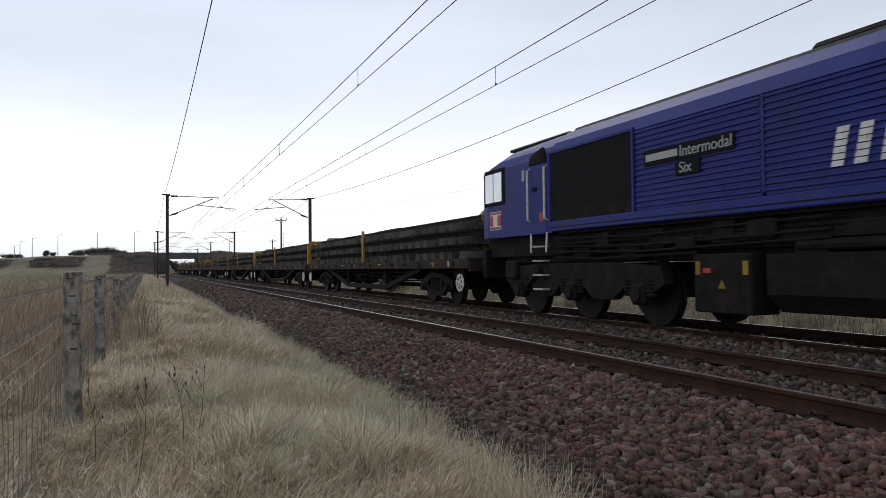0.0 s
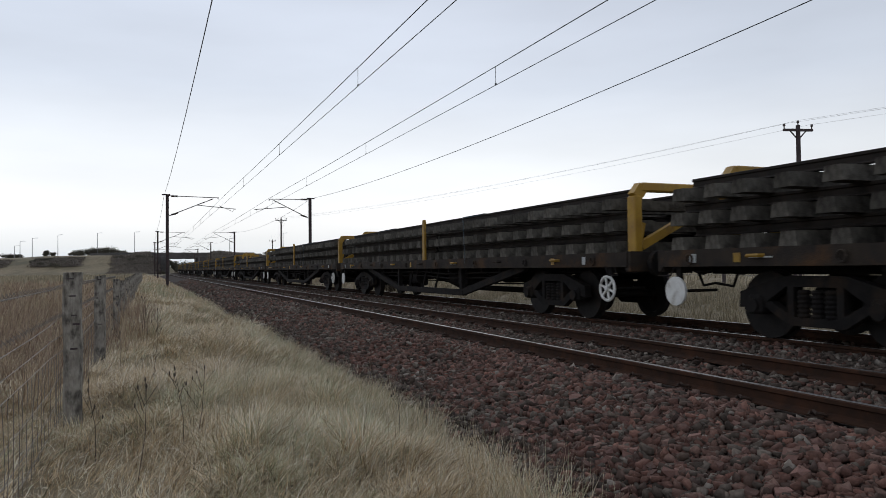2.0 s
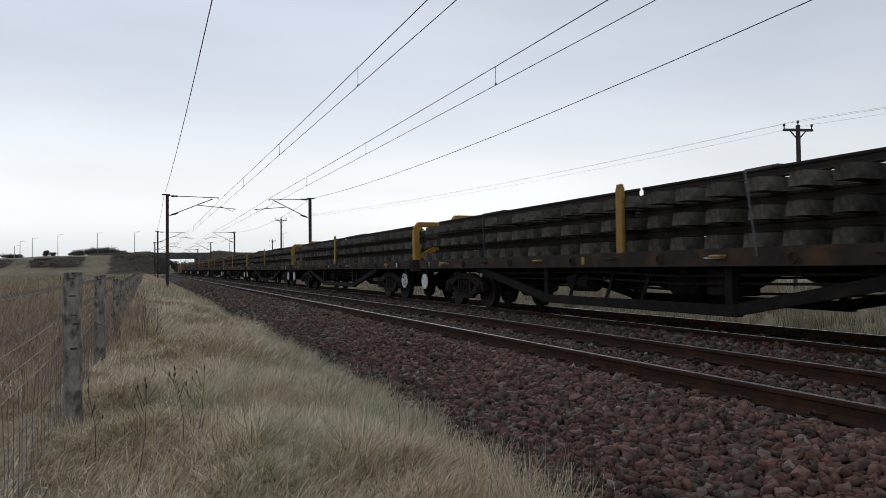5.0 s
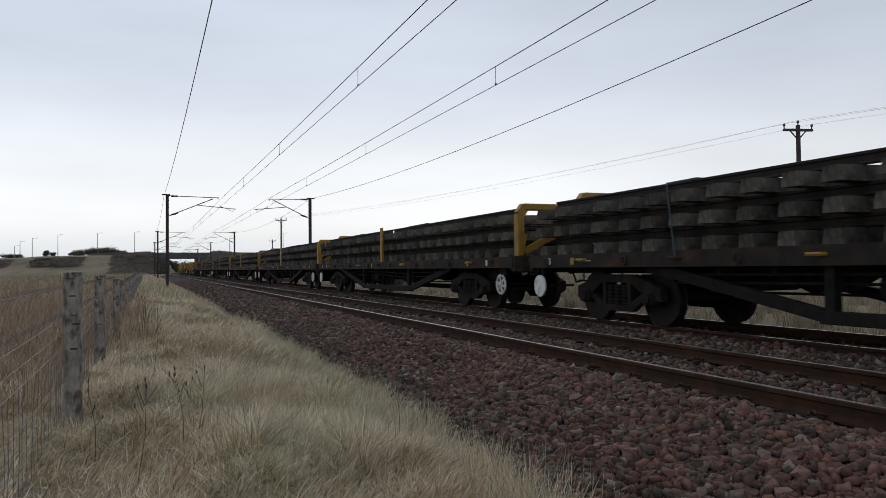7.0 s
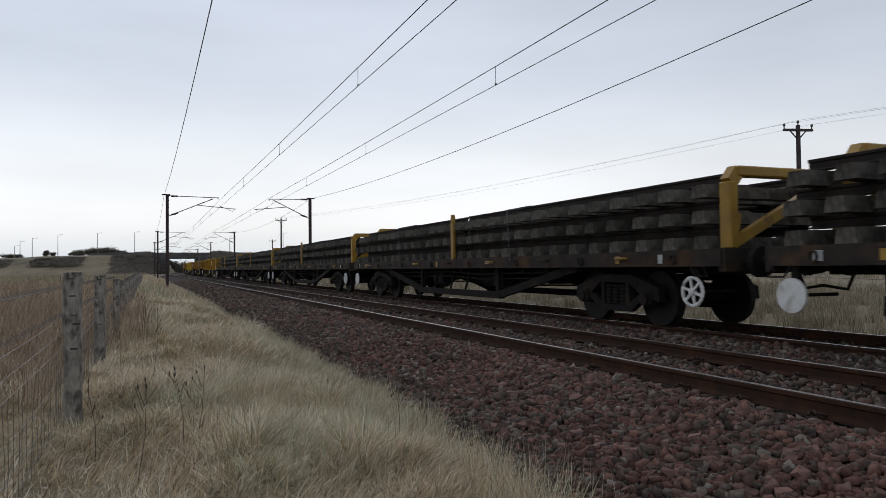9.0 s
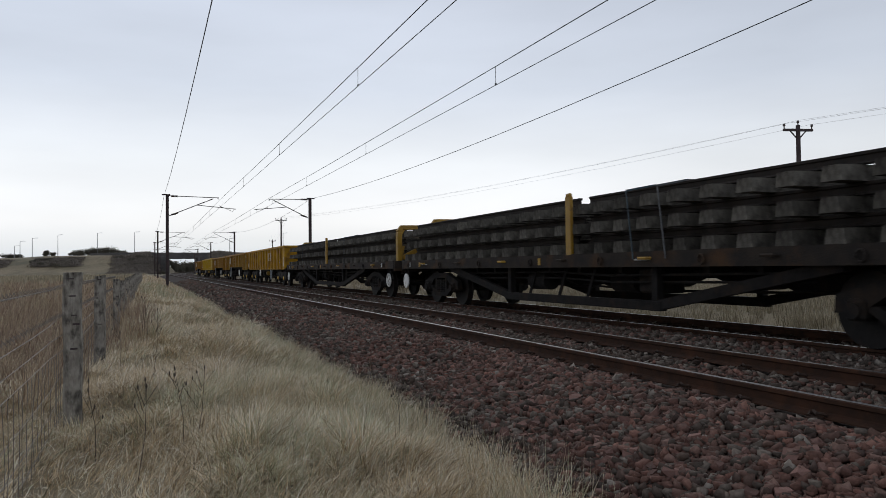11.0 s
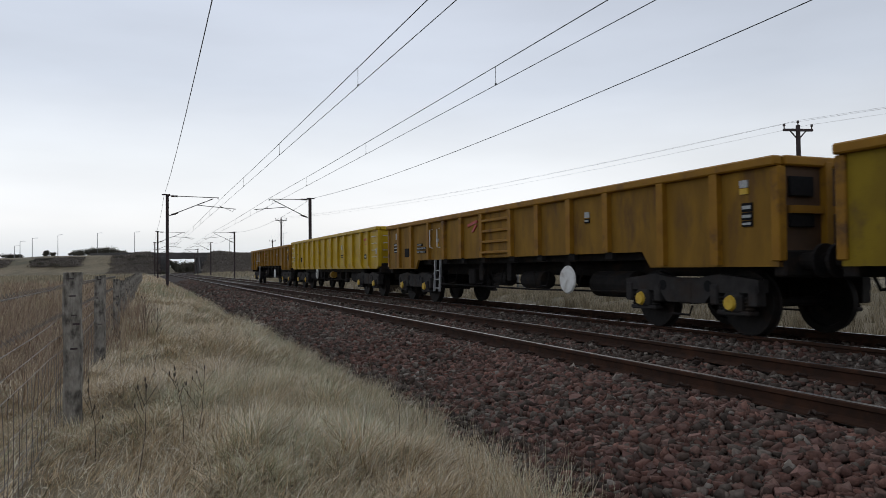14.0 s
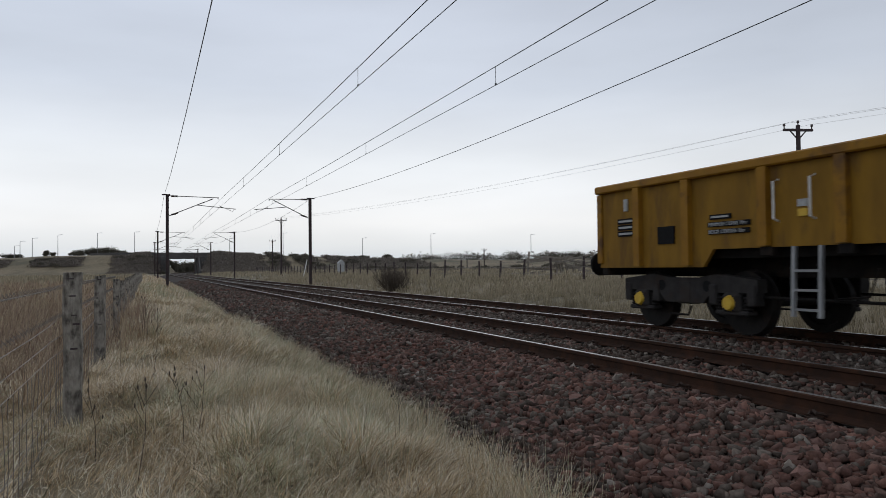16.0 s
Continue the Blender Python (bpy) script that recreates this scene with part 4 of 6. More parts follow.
def flat_wagon():
    t = thing("flat_wagon", "dark rusty bogie flat wagon loaded with old track panels", "flat wagon", "track panel wagons")
    H = FLAT_L / 2 - 0.55
    for s in (-1, 1):
        g = Geo()
        x = s * 1.3
        g.prism([(x + s * 0.03, 0.99), (x + s * 0.03, 1.24), (x - s * 0.11, 1.24), (x - s * 0.11, 1.212), (x - s * 0.02, 1.205), (x - s * 0.02, 1.025), (x - s * 0.11, 1.018), (x - s * 0.11, 0.99)], "y", -H - 0.27, H)
        part("solebar", g, M_flat, t)
        tr = Geo()
        for e in (-1, 1):
            tr.beam((s * 1.12, e * 5.9, 1.0), (s * 1.12, e * 2.6, 0.38), 0.12, 0.16)
            tr.box((s * 1.12, e * 2.5, 0.7), (0.12, 0.14, 0.62))
        tr.box((s * 1.12, 0, 0.36), (0.14, 5.3, 0.16), 0.01)
        part("truss", tr, M_under, t)
        for k in range(15):
            y = -H + 0.7 + k * (2 * H - 1.4) / 14
            r = Geo()
            if k % 2:
                r.rod([(s * 1.33, y - 0.1, 1.13), (s * 1.4, y - 0.08, 1.13), (s * 1.4, y + 0.12, 1.13)], 0.028, 6)
                part("lashing_hook", r, M_yframe if k % 4 == 1 else M_flat, t)
            else:
                ring = [(s * 1.36, y + 0.055 * math.cos(a * 0.63), 1.1 + 0.07 * math.sin(a * 0.63)) for a in range(11)]
                r.rod(ring, 0.017, 5, cap=False)
                part("lashing_ring", r, M_flat, t)
        for y, w, h, m in ((-H + 1.0, 0.10, 0.14, M_label), (-H + 2.1, 0.11, 0.13, M_yframe), (-2.4, 0.4, 0.025, M_label), (-2.4, 0.34, 0.025, M_label), (0.9, 0.09, 0.14, M_yframe), (H - 2.0, 0.4, 0.02, M_label), (H - 0.75, 0.13, 0.13, M_label), (H - 1.6, 0.12, 0.13, M_yframe)):
            part("label_plate", Geo().box((s * 1.335, y, 1.11), (0.012, w, h)), m, t, "small worn data panel")
    g = Geo().box((0, 0, 1.21), (2.46, 2 * H - 0.2, 0.05))
    for k in range(9):
        g.box((0, -H + 1 + k * (2 * H - 2) / 8, 1.1), (2.5, 0.12, 0.16))
    for x in (-0.35, 0.35):
        g.box((x, 0, 1.02), (0.14, 2 * H - 0.3, 0.3))
    part("deck", g, M_under, t)
    for s in (-1, 1):
        part("headstock", Geo().box((0, s * (H + (0.27 if s < 0 else 0.0)), 1.08), (2.62, 0.14, 0.34), 0.01), M_flat, t)
        buffers(t, s * (H + 0.05), s)
        cast_bogie(t, s * 6.9)
    for s in (-1, 1):
        wheels(t, (s * 6.9 - 0.915, s * 6.9 + 0.915))
        part("grab_rail", Geo().rod([(-1.32, s * (H - 0.1), 1.0), (-1.34, s * (H + 0.02), 0.85), (-1.34, s * (H - 0.25), 0.85), (-1.32, s * (H - 0.35), 1.0)], 0.014, 5), M_under, t)
    # hand wheels at both ends of the side facing the verge
    for s, me in ((-1, SPOKED), (1, DISC)):
        hw = part("hand_wheel", me, M_white, t, "white painted brake hand wheel", at=pose(-1.3, s * (FLAT_L / 2 - 0.88), 0.62))
        part("wheel_bracket", Geo().box((-1.22, s * (FLAT_L / 2 - 0.88), 0.8), (0.05, 0.1, 0.42)).rod([(-1.3, s * (FLAT_L / 2 - 0.88), 0.62), (-0.5, s * (FLAT_L / 2 - 0.88), 0.62)], 0.025, 6), M_under, t)
    for x, y0, y1 in ((-0.55, -1.4, -0.7), (0.5, 1.6, 2.4), (-0.8, 1.3, 2.0)):
        part("brake_cylinder", Geo().rod([(x, y0, 0.72), (x, y1, 0.72)], 0.2, 14), M_under, t)
    part("valve_case", Geo().box((-0.7, -2.1, 0.75), (0.5, 0.6, 0.4), 0.03), M_under, t)
    for y in (-4.6, -3.6, -1.5, -0.2, 0.9, 3.4, 4.4):
        part("cross_bearer", Geo().prism([(-1.1, 0.99), (-1.1, 0.9), (-0.4, 0.62), (0.4, 0.62), (1.1, 0.9), (1.1, 0.99)], "y", y - 0.05, y + 0.05), M_under, t)
    for x, z in ((-1.05, 0.9), (-0.98, 0.78), (-0.3, 0.62), (0.95, 0.84)):
        part("brake_pipe", Geo().rod([(x, -5.4, z), (x - 0.02, -1.2, z - 0.06), (x, 0.6, z), (x, 5.4, z - 0.04)], 0.022, 6), M_under, t)
    for y in (-0.6, 0.4, 1.6):
        part("brake_lever", Geo().beam((-1.0, y, 0.95), (-1.05, y + 0.2, 0.42), 0.03, 0.06), M_under, t)
    part("end_frame", end_frame(-(H + 0.23), 1.12, post=0.16), M_yframe, t, "yellow painted steel end gantry")
    part("end_frame", end_frame(H - 0.62, 0.52, z1=2.5), M_yframe, t, "yellow painted steel end gantry")
    for s in (-1, 1):
        part("stanchion", Geo().box((s * 1.3, -0.2, 1.78), (0.07, 0.18, 1.12), 0.01).box((s * 1.3, -0.2, 2.36), (0.08, 0.14, 0.08), 0.02), M_yframe, t, "yellow side stanchion")
    return t


PANEL_L = 9.3
SLP_N = 14


def load_sleeper():
    """A heavy concrete sleeper with sloping flanks and ends and a sunk middle."""
    g = Geo()
    rows = []
    for x, zt in ((-1.26, 0.19), (-0.42, 0.21), (-0.3, 0.175), (0.3, 0.175), (0.42, 0.21), (1.26, 0.19)):
        rows += [(x, -0.142, 0.0), (x, -0.138, 0.05), (x, -0.108, zt), (x, 0.108, zt), (x, 0.138, 0.05), (x, 0.142, 0.0)]
    g.add(rows, [(i * 6 + k, i * 6 + (k + 1) % 6, i * 6 + 6 + (k + 1) % 6, i * 6 + 6 + k) for i in range(5) for k in range(6)] + [tuple(range(6)), tuple(range(30, 36))])
    return g


LOAD_SLP = load_sleeper().mesh("sleeper", M_load)
LOAD_RAIL = rail_geo(0, -PANEL_L / 2, PANEL_L / 2, 1)
LOAD_RAIL.mi = [0] * len(LOAD_RAIL.f)
LOAD_RAIL = LOAD_RAIL.mesh("rail", M_loadrail)


def track_panel(seed):
    """A length of old track: concrete sleepers clipped under two rails. Its base is at the sleepers' soffit."""
    r = random.Random(seed)
    t = thing("track_panel", "used track panel of grey concrete sleepers under rusty rails", "track panel", "stacked track panels")
    for s in (-1, 1):
        part("rail", LOAD_RAIL, M_loadrail, t, at=pose(s * GAUGE / 2, r.uniform(-0.08, 0.08), 0.375))
    for k in range(SLP_N):
        y = (k - (SLP_N - 1) / 2) * 0.682
        part("sleeper", LOAD_SLP, M_load, t, at=pose(r.uniform(-0.05, 0.05), y + r.uniform(-0.05, 0.05), 0.0, rz=r.uniform(-1.2, 1.2)))
    return t


def tf_bogie(t, yc, wb=1.98):
    """A welded bogie with coil springs and yellow axle caps."""
    b = part("bogie", Geo().box((0, yc, 0.62), (1.8, 0.36, 0.26), 0.04).box((0, yc, 0.82), (0.6, 0.6, 0.16), 0.02), M_under, t)
    h = wb / 2
    for s in (-1, 1):
        x = s * 1.0
        g = Geo()
        g.prism([(yc - h - 0.46, 0.62), (yc - h - 0.46, 0.8), (yc - h + 0.3, 0.88), (yc - 0.3, 0.82), (yc + 0.3, 0.82), (yc + h - 0.3, 0.88), (yc + h + 0.46, 0.8), (yc + h + 0.46, 0.62), (yc + h - 0.42, 0.6), (yc + 0.42, 0.44), (yc - 0.42, 0.44), (yc - h + 0.42, 0.6)], "x", x - 0.09, x + 0.09)
        g.box((x - s * 0.02, yc, 0.6), (0.24, 0.34, 0.36), 0.03)
        for e in (-h, h):
            for k in (-0.36, 0.36):
                g.box((x + s * 0.02, yc + e + k, 0.58), (0.2, 0.16, 0.3), 0.02)
        # black discs on the uncut frame paint the shade of round holes
        for e in (-0.5, 0.5):
            part("frame_hole", Geo().rod([(x + s * 0.06, yc + e, 0.7), (x + s * 0.094, yc + e, 0.7)], 0.085, 14), M_black, b)
        part("brake_hanger", Geo().rod([(x + s * 0.12, yc - 0.2, 0.4), (x + s * 0.13, yc - 0.15, 0.26), (x + s * 0.13, yc + 0.25, 0.26)], 0.018, 6), M_under, b)
        part("side_frame", g, M_bogie, b)
        for e in (-h, h):
            part("axle_box", Geo().box((s * 1.02, yc + e, 0.47), (0.26, 0.34, 0.3), 0.05).box((s * 1.02, yc + e, 0.33), (0.2, 0.62, 0.07), 0.02), M_bogie, b)
            part("axle_cap", Geo().rod([(s * 1.14, yc + e, 0.47), (s * 1.19, yc + e, 0.47)], [0.115, 0.09], 16), M_cap, b, "yellow axle cap")
            for k in (-0.25, 0.25):
                part("coil_spring", Geo().rod([(s * 1.03, yc + e + k, 0.36 + i * 0.025) for i in range(9)], [0.075 if i % 2 else 0.055 for i in range(9)], 10), M_under, b)
    return b


def text_mesh(body, size, name):
    cu = bpy.data.curves.new(name, "FONT")
    cu.body, cu.size, cu.extrude = body, size, 0.004
    ob = bpy.data.objects.new(name, cu)
    scene.collection.objects.link(ob)
    me = bpy.data.meshes.new_from_object(ob.evaluated_get(bpy.context.evaluated_depsgraph_get()))
    bpy.data.objects.remove(ob)
    return me


def box_wagon(kind, R, L, paint, rib, label):
    """An open box wagon. kind 'a' has feet under its ribs and a level floor, kind 'b' a raised floor between the bogies."""
    t = thing("box_wagon", label, "box wagon", "open box wagons")
    half = (L - R) / 2
    X, zt = 1.3, 2.42 if paint == M_mlab else 2.345
    zb = 1.0 if kind == "a" else 0.98
    zm = 1.0 if kind == "a" else 1.235
    for s in (-1, 1):
        g = Geo()
        if kind == "a":
            g.prism([(-half, zb + 0.1), (-half, zt), (half, zt), (half, zb + 0.1), (half - 0.25, zb), (-half + 0.25, zb)], "x", s * (X - 0.1), s * (X - 0.04))
        else:
            k = half - 2.75
            g.prism([(-half, zb), (-half, zt), (half, zt), (half, zb), (k + 0.2, zb), (k, zm), (-k, zm), (-k - 0.2, zb)], "x", s * (X - 0.1), s * (X - 0.04))
        side = part("side", g, (paint), t)
        top = Geo().box((s * (X - 0.02), 0, zt + 0.0), (0.16, 2 * half + 0.06, 0.13), 0.02)
        part("top_rail", top, rib, t)
        if kind == "a":
            part("bottom_rail", Geo().box((s * (X - 0.03), 0, zb + 0.17), (0.025, 2 * half - 0.05, 0.03)), paint, t)
        ribs = (-6.9, -5.95, -4.75, -3.55, -2.37, -1.2, 0.0, 1.2, 2.37, 3.55, 4.75, 5.95, 6.9) if kind == "a" else (-6.95, -5.8, -4.35, -3.15, -1.95, -0.75, 0.72, 1.95, 3.1, 4.25, 5.7, 6.85)
        for y in ribs:
            bottom = (zb + 0.12) if kind == "a" else (zb + 0.03 if abs(y) > half - 2.75 else zm + 0.02)
            rg = Geo().prism([(y - 0.075, bottom), (y - 0.075, zt - 0.06), (y + 0.075, zt - 0.06), (y + 0.075, bottom)], "x", s * (X - 0.05), s * (X + 0.05))
            if kind == "a":
                rg.prism([(y - 0.09, bottom), (y + 0.09, bottom), (y + 0.16, bottom - 0.09), (y - 0.16, bottom - 0.09)], "x", s * (X - 0.05), s * (X + 0.02))
            part("rib", rg, rib, t)
            if kind == "b" and abs(y) < half - 2.75:
                part("rib_foot", Geo().box((s * (X - 0.08), y, zm - 0.05), (0.12, 0.2, 0.12), 0.01), M_under, t)
        if kind == "b":
            plates = ((7.2, 0.44, 0.09, 1.76, M_black), (7.2, 0.44, 0.09, 1.655, M_black), (7.2, 0.44, 0.09, 1.55, M_black), (6.2, 0.38, 0.27, 1.48, M_black), (5.05, 0.4, 0.07, 1.69, M_black), (4.9, 0.78, 0.07, 1.585, M_black), (4.9, 0.76, 0.07, 1.48, M_black), (3.67, 0.14, 0.09, 1.77, M_label), (3.67, 0.14, 0.09, 1.65, M_cap), (-3.7, 0.14, 0.1, 1.95, M_label), (-3.7, 0.14, 0.08, 1.84, M_black), (-7.45, 0.14, 0.1, 2.1, M_label), (-7.45, 0.14, 0.08, 2.0, M_cap), (-7.5, 0.18, 0.12, 1.78, M_black), (-7.5, 0.18, 0.1, 1.66, M_black), (-7.5, 0.18, 0.08, 1.56, M_black), (7.2, 0.1, 0.2, 2.03, M_label))
        else:
            plates = ((5.5, 0.24, 0.22, 1.5, M_black), (5.5, 0.12, 0.14, 1.5, M_label), (7.4, 0.4, 0.05, 1.62, M_black), (7.4, 0.36, 0.03, 1.5, M_black), (7.4, 0.3, 0.03, 1.42, M_black), (6.4, 0.28, 0.05, 1.78, M_black), (-7.8, 0.12, 0.2, 1.62, M_label), (-2.95, 0.1, 0.2, 1.88, M_label), (-6.45, 0.26, 0.16, 1.45, M_black), (-6.45, 0.14, 0.1, 1.45, M_label), (-3.0, 0.34, 0.05, 1.56, M_black), (-3.0, 0.26, 0.03, 1.48, M_black))
        for y, w, h, z, m in plates:
            part("label_plate", Geo().box((s * (X - 0.03), y + s * 0, z), (0.03, w, h)), m, t, "small worn data panel")
            if m == M_black and h > 0.06 and w > 0.1 and (y, w) not in ((6.2, 0.38), (5.5, 0.24)) and not (s < 0 and kind == "b" and abs(y - 4.9) < 0.01):
                part("letter_bar", Geo().box((s * (X - 0.012), y, z), (0.01, w * 0.8, h * 0.38)), M_label, t)
        if kind == "b" and s < 0:
            for body, z in (("MINIMUM CURVE 70m", 1.56), ("BOGIE CENTRES 10m", 1.455)):
                me = text_mesh(body, 0.072, "lettering")
                me.materials.append(M_label)
                part("lettering", me, M_label, t, at=Matrix.Translation((-X + 0.008, 4.9 + 0.36, z)) @ pose(0, 0, 0, 90, 0, -90))
        if paint == M_mlab:
            for e in (-1, 1):
                for i in range(4):
                    z = 1.42 + i * 0.24
                    part("side_rung", Geo().rod([(s * (X - 0.05), e * (half - 0.22), z), (s * (X + 0.04), e * (half - 0.24), z), (s * (X + 0.04), e * (half - 0.58), z), (s * (X - 0.05), e * (half - 0.6), z)], 0.012, 5), M_white, t, "white corner rung")
        if paint == M_mla:
            for e in (-1, 1):
                part("corner_grab", Geo().rod([(s * (X - 0.06), e * (half - 0.05), 1.46), (s * (X + 0.03), e * (half - 0.12), 1.46), (s * (X + 0.03), e * (half - 0.12), 1.2), (s * (X - 0.06), e * (half - 0.05), 1.2)], 0.016, 6), M_white, t, "white corner grab bar")
        if kind == "b":
            lv = Geo()
            for i in range(4):
                lv.box((s * (X + 0.0), -0.02, 1.36 + i * 0.25), (0.1, 1.32, 0.06), 0.01)
            part("step_panel", lv, rib, t, "recessed panel of horizontal step bars")
        part("emblem", Geo().prism([(0, 2.02), (-0.55, 2.10), (-0.55, 2.17), (0, 2.09)], "x", s * (X - 0.04), s * (X - 0.015)).prism([(-0.2, 1.88), (-0.32, 1.88), (-0.55, 2.05), (-0.45, 2.05)], "x", s * (X - 0.04), s * (X - 0.015)), M_red, t, "faded red striped emblem", at=pose(0, -6.25 if kind == "a" else 1.6, 0))
        for y in ((4.05, 3.5) if kind == "b" else (-2.62, -3.26) if paint == M_mla else ()):
            part("grab_bar", Geo().rod([(s * (X - 0.05), y, 1.56), (s * (X + 0.05), y, 1.59), (s * (X + 0.05), y, 2.07), (s * (X - 0.05), y, 2.1)], 0.017, 6), M_white, t, "white grab bar")
        lad = Geo()
        la, lb = (3.8, 3.41) if kind == "b" else (-2.95, -3.42)
        for y in (la, lb):
            lad.beam((s * (X - 0.02), y, zm), (s * (X + 0.02), y, 0.36), 0.05, 0.05)
        for i in range(3):
            lad.beam((s * (X + 0.01), la, 0.45 + i * 0.24), (s * (X + 0.01), lb, 0.45 + i * 0.24), 0.04, 0.03)
        if paint != M_mlab:
            part("step_ladder", lad, M_lamp, t, "grey metal step ladder")
    for s in (-1, 1):
        y = s * (half - 0.03)
        part("end_wall", Geo().box((0, y, (zt + zb) / 2 + 0.1), (2 * X - 0.2, 0.06, zt - zb - 0.2)), M_jnaend if kind == "b" else paint, t)
        part("end_top_rail", Geo().box((0, s * half, zt), (2 * X - 0.2, 0.16, 0.13), 0.02), rib, t)
        for x in (-X + 0.07, X - 0.07):
            part("corner_post", Geo().box((x, s * (half - 0.02), (zt + zb) / 2), (0.14, 0.14, zt - zb - 0.14), 0.015), rib, t)
        for x in (-0.45, 0.45):
            part("end_rib", Geo().box((x, s * (half + 0.04), 1.8), (0.12, 0.12, 1.1), 0.01), rib, t)
        part("end_beam", Geo().box((0, s * (half + 0.03), 1.72), (2 * X - 0.4, 0.08, 0.1)), rib, t)
        if kind == "b":
            # black plates on the flat end wall paint the shade of two recesses
            for z in (1.62, 2.02):
                part("end_recess", Geo().box((-X + 0.42, s * (half + 0.02), z), (0.42, 0.05, 0.26), 0.01), M_black, t)
        elif paint == M_mlab:
            rungs = Geo()
            for i in range(4):
                rungs.rod([(-X + 0.2, s * (half + 0.02), 1.4 + i * 0.25), (-X + 0.22, s * (half + 0.09), 1.4 + i * 0.25), (-X + 0.5, s * (half + 0.09), 1.4 + i * 0.25), (-X + 0.52, s * (half + 0.02), 1.4 + i * 0.25)], 0.012, 5)
            part("end_ladder", rungs, M_label, t)
        part("headstock", Geo().box((0, s * (half - 0.05), 1.02), (2.4, 0.2, 0.34), 0.02), M_under, t)
        buffers(t, s * (half + 0.03), s)
        tf_bogie(t, s * 6.04)
        wheels(t, (s * 6.04 - 0.99, s * 6.04 + 0.99))
    part("floor", Geo().box((0, 0, zm + 0.08), (2 * X - 0.2, 2 * half - 0.1, 0.06)), M_inside, t)
    part("centre_sill", Geo().box((0, 0, zm - 0.2), (0.9, 2 * half - 0.4, 0.42)), M_under, t)
    for y in (-3.9, 3.95) if kind == "a" else (-3.9,):
        part("air_reservoir", Geo().rod([(-0.75, y - 0.62, 0.68), (-0.75, y - 0.58, 0.68), (-0.75, y + 0.58, 0.68), (-0.75, y + 0.62, 0.68)], [0.15, 0.24, 0.24, 0.15], 16), M_under, t)
    for y in (-2.6, -0.1, 1.4):
        part("hanger_bracket", Geo().box((-0.95, y, zm - 0.3), (0.14, 0.22, 0.5), 0.02), M_under, t)
    for x in (-0.95, 0.95):
        part("pull_rod", Geo().rod([(x, -4.6, 0.56), (x, -1.0, 0.52), (x, 4.6, 0.56)], 0.022, 6), M_under, t)
    for x in (-1.0, 1.0):
        part("side_sill", Geo().box((x, 0, zm - 0.06), (0.1, 2 * half - 5, 0.14)), M_under, t)
    for x, y0, y1, rr in ((-0.75, -1.4, -0.5, 0.19), (-0.7, 0.4, 1.0, 0.16), (0.7, -1.4, -0.5, 0.19)):
        part("brake_cylinder", Geo().rod([(x, y0, 0.72), (x, y1, 0.72)], rr, 14), M_under, t)
    part("valve_case", Geo().box((-0.9, 1.9, 0.78), (0.3, 0.4, 0.4), 0.03), M_under, t)
    for y in (-3.1, -1.9, 0.2, 1.2, 2.9):
        part("brake_pipe", Geo().rod([(-1.0, y, 0.95), (-1.02, y + 0.1, 0.62), (-1.0, y + 0.55, 0.58), (-0.98, y + 0.7, 0.9)], 0.016, 6), M_under, t)
    if kind == "a":
        part("hand_wheel", SPOKED, M_white, t, "white spoked brake hand wheel", at=pose(-1.3, 1.63, 0.78))
        part("distributor", Geo().rod([(-1.05, -0.7, 0.75), (-1.05, -0.45, 0.75)], 0.15, 12), M_yframe, t, "yellow brake distributor")
    else:
        part("hand_wheel", PLATE, M_white, t, "white plate brake hand wheel", at=pose(-1.3, -3.05, 0.76))
    return t


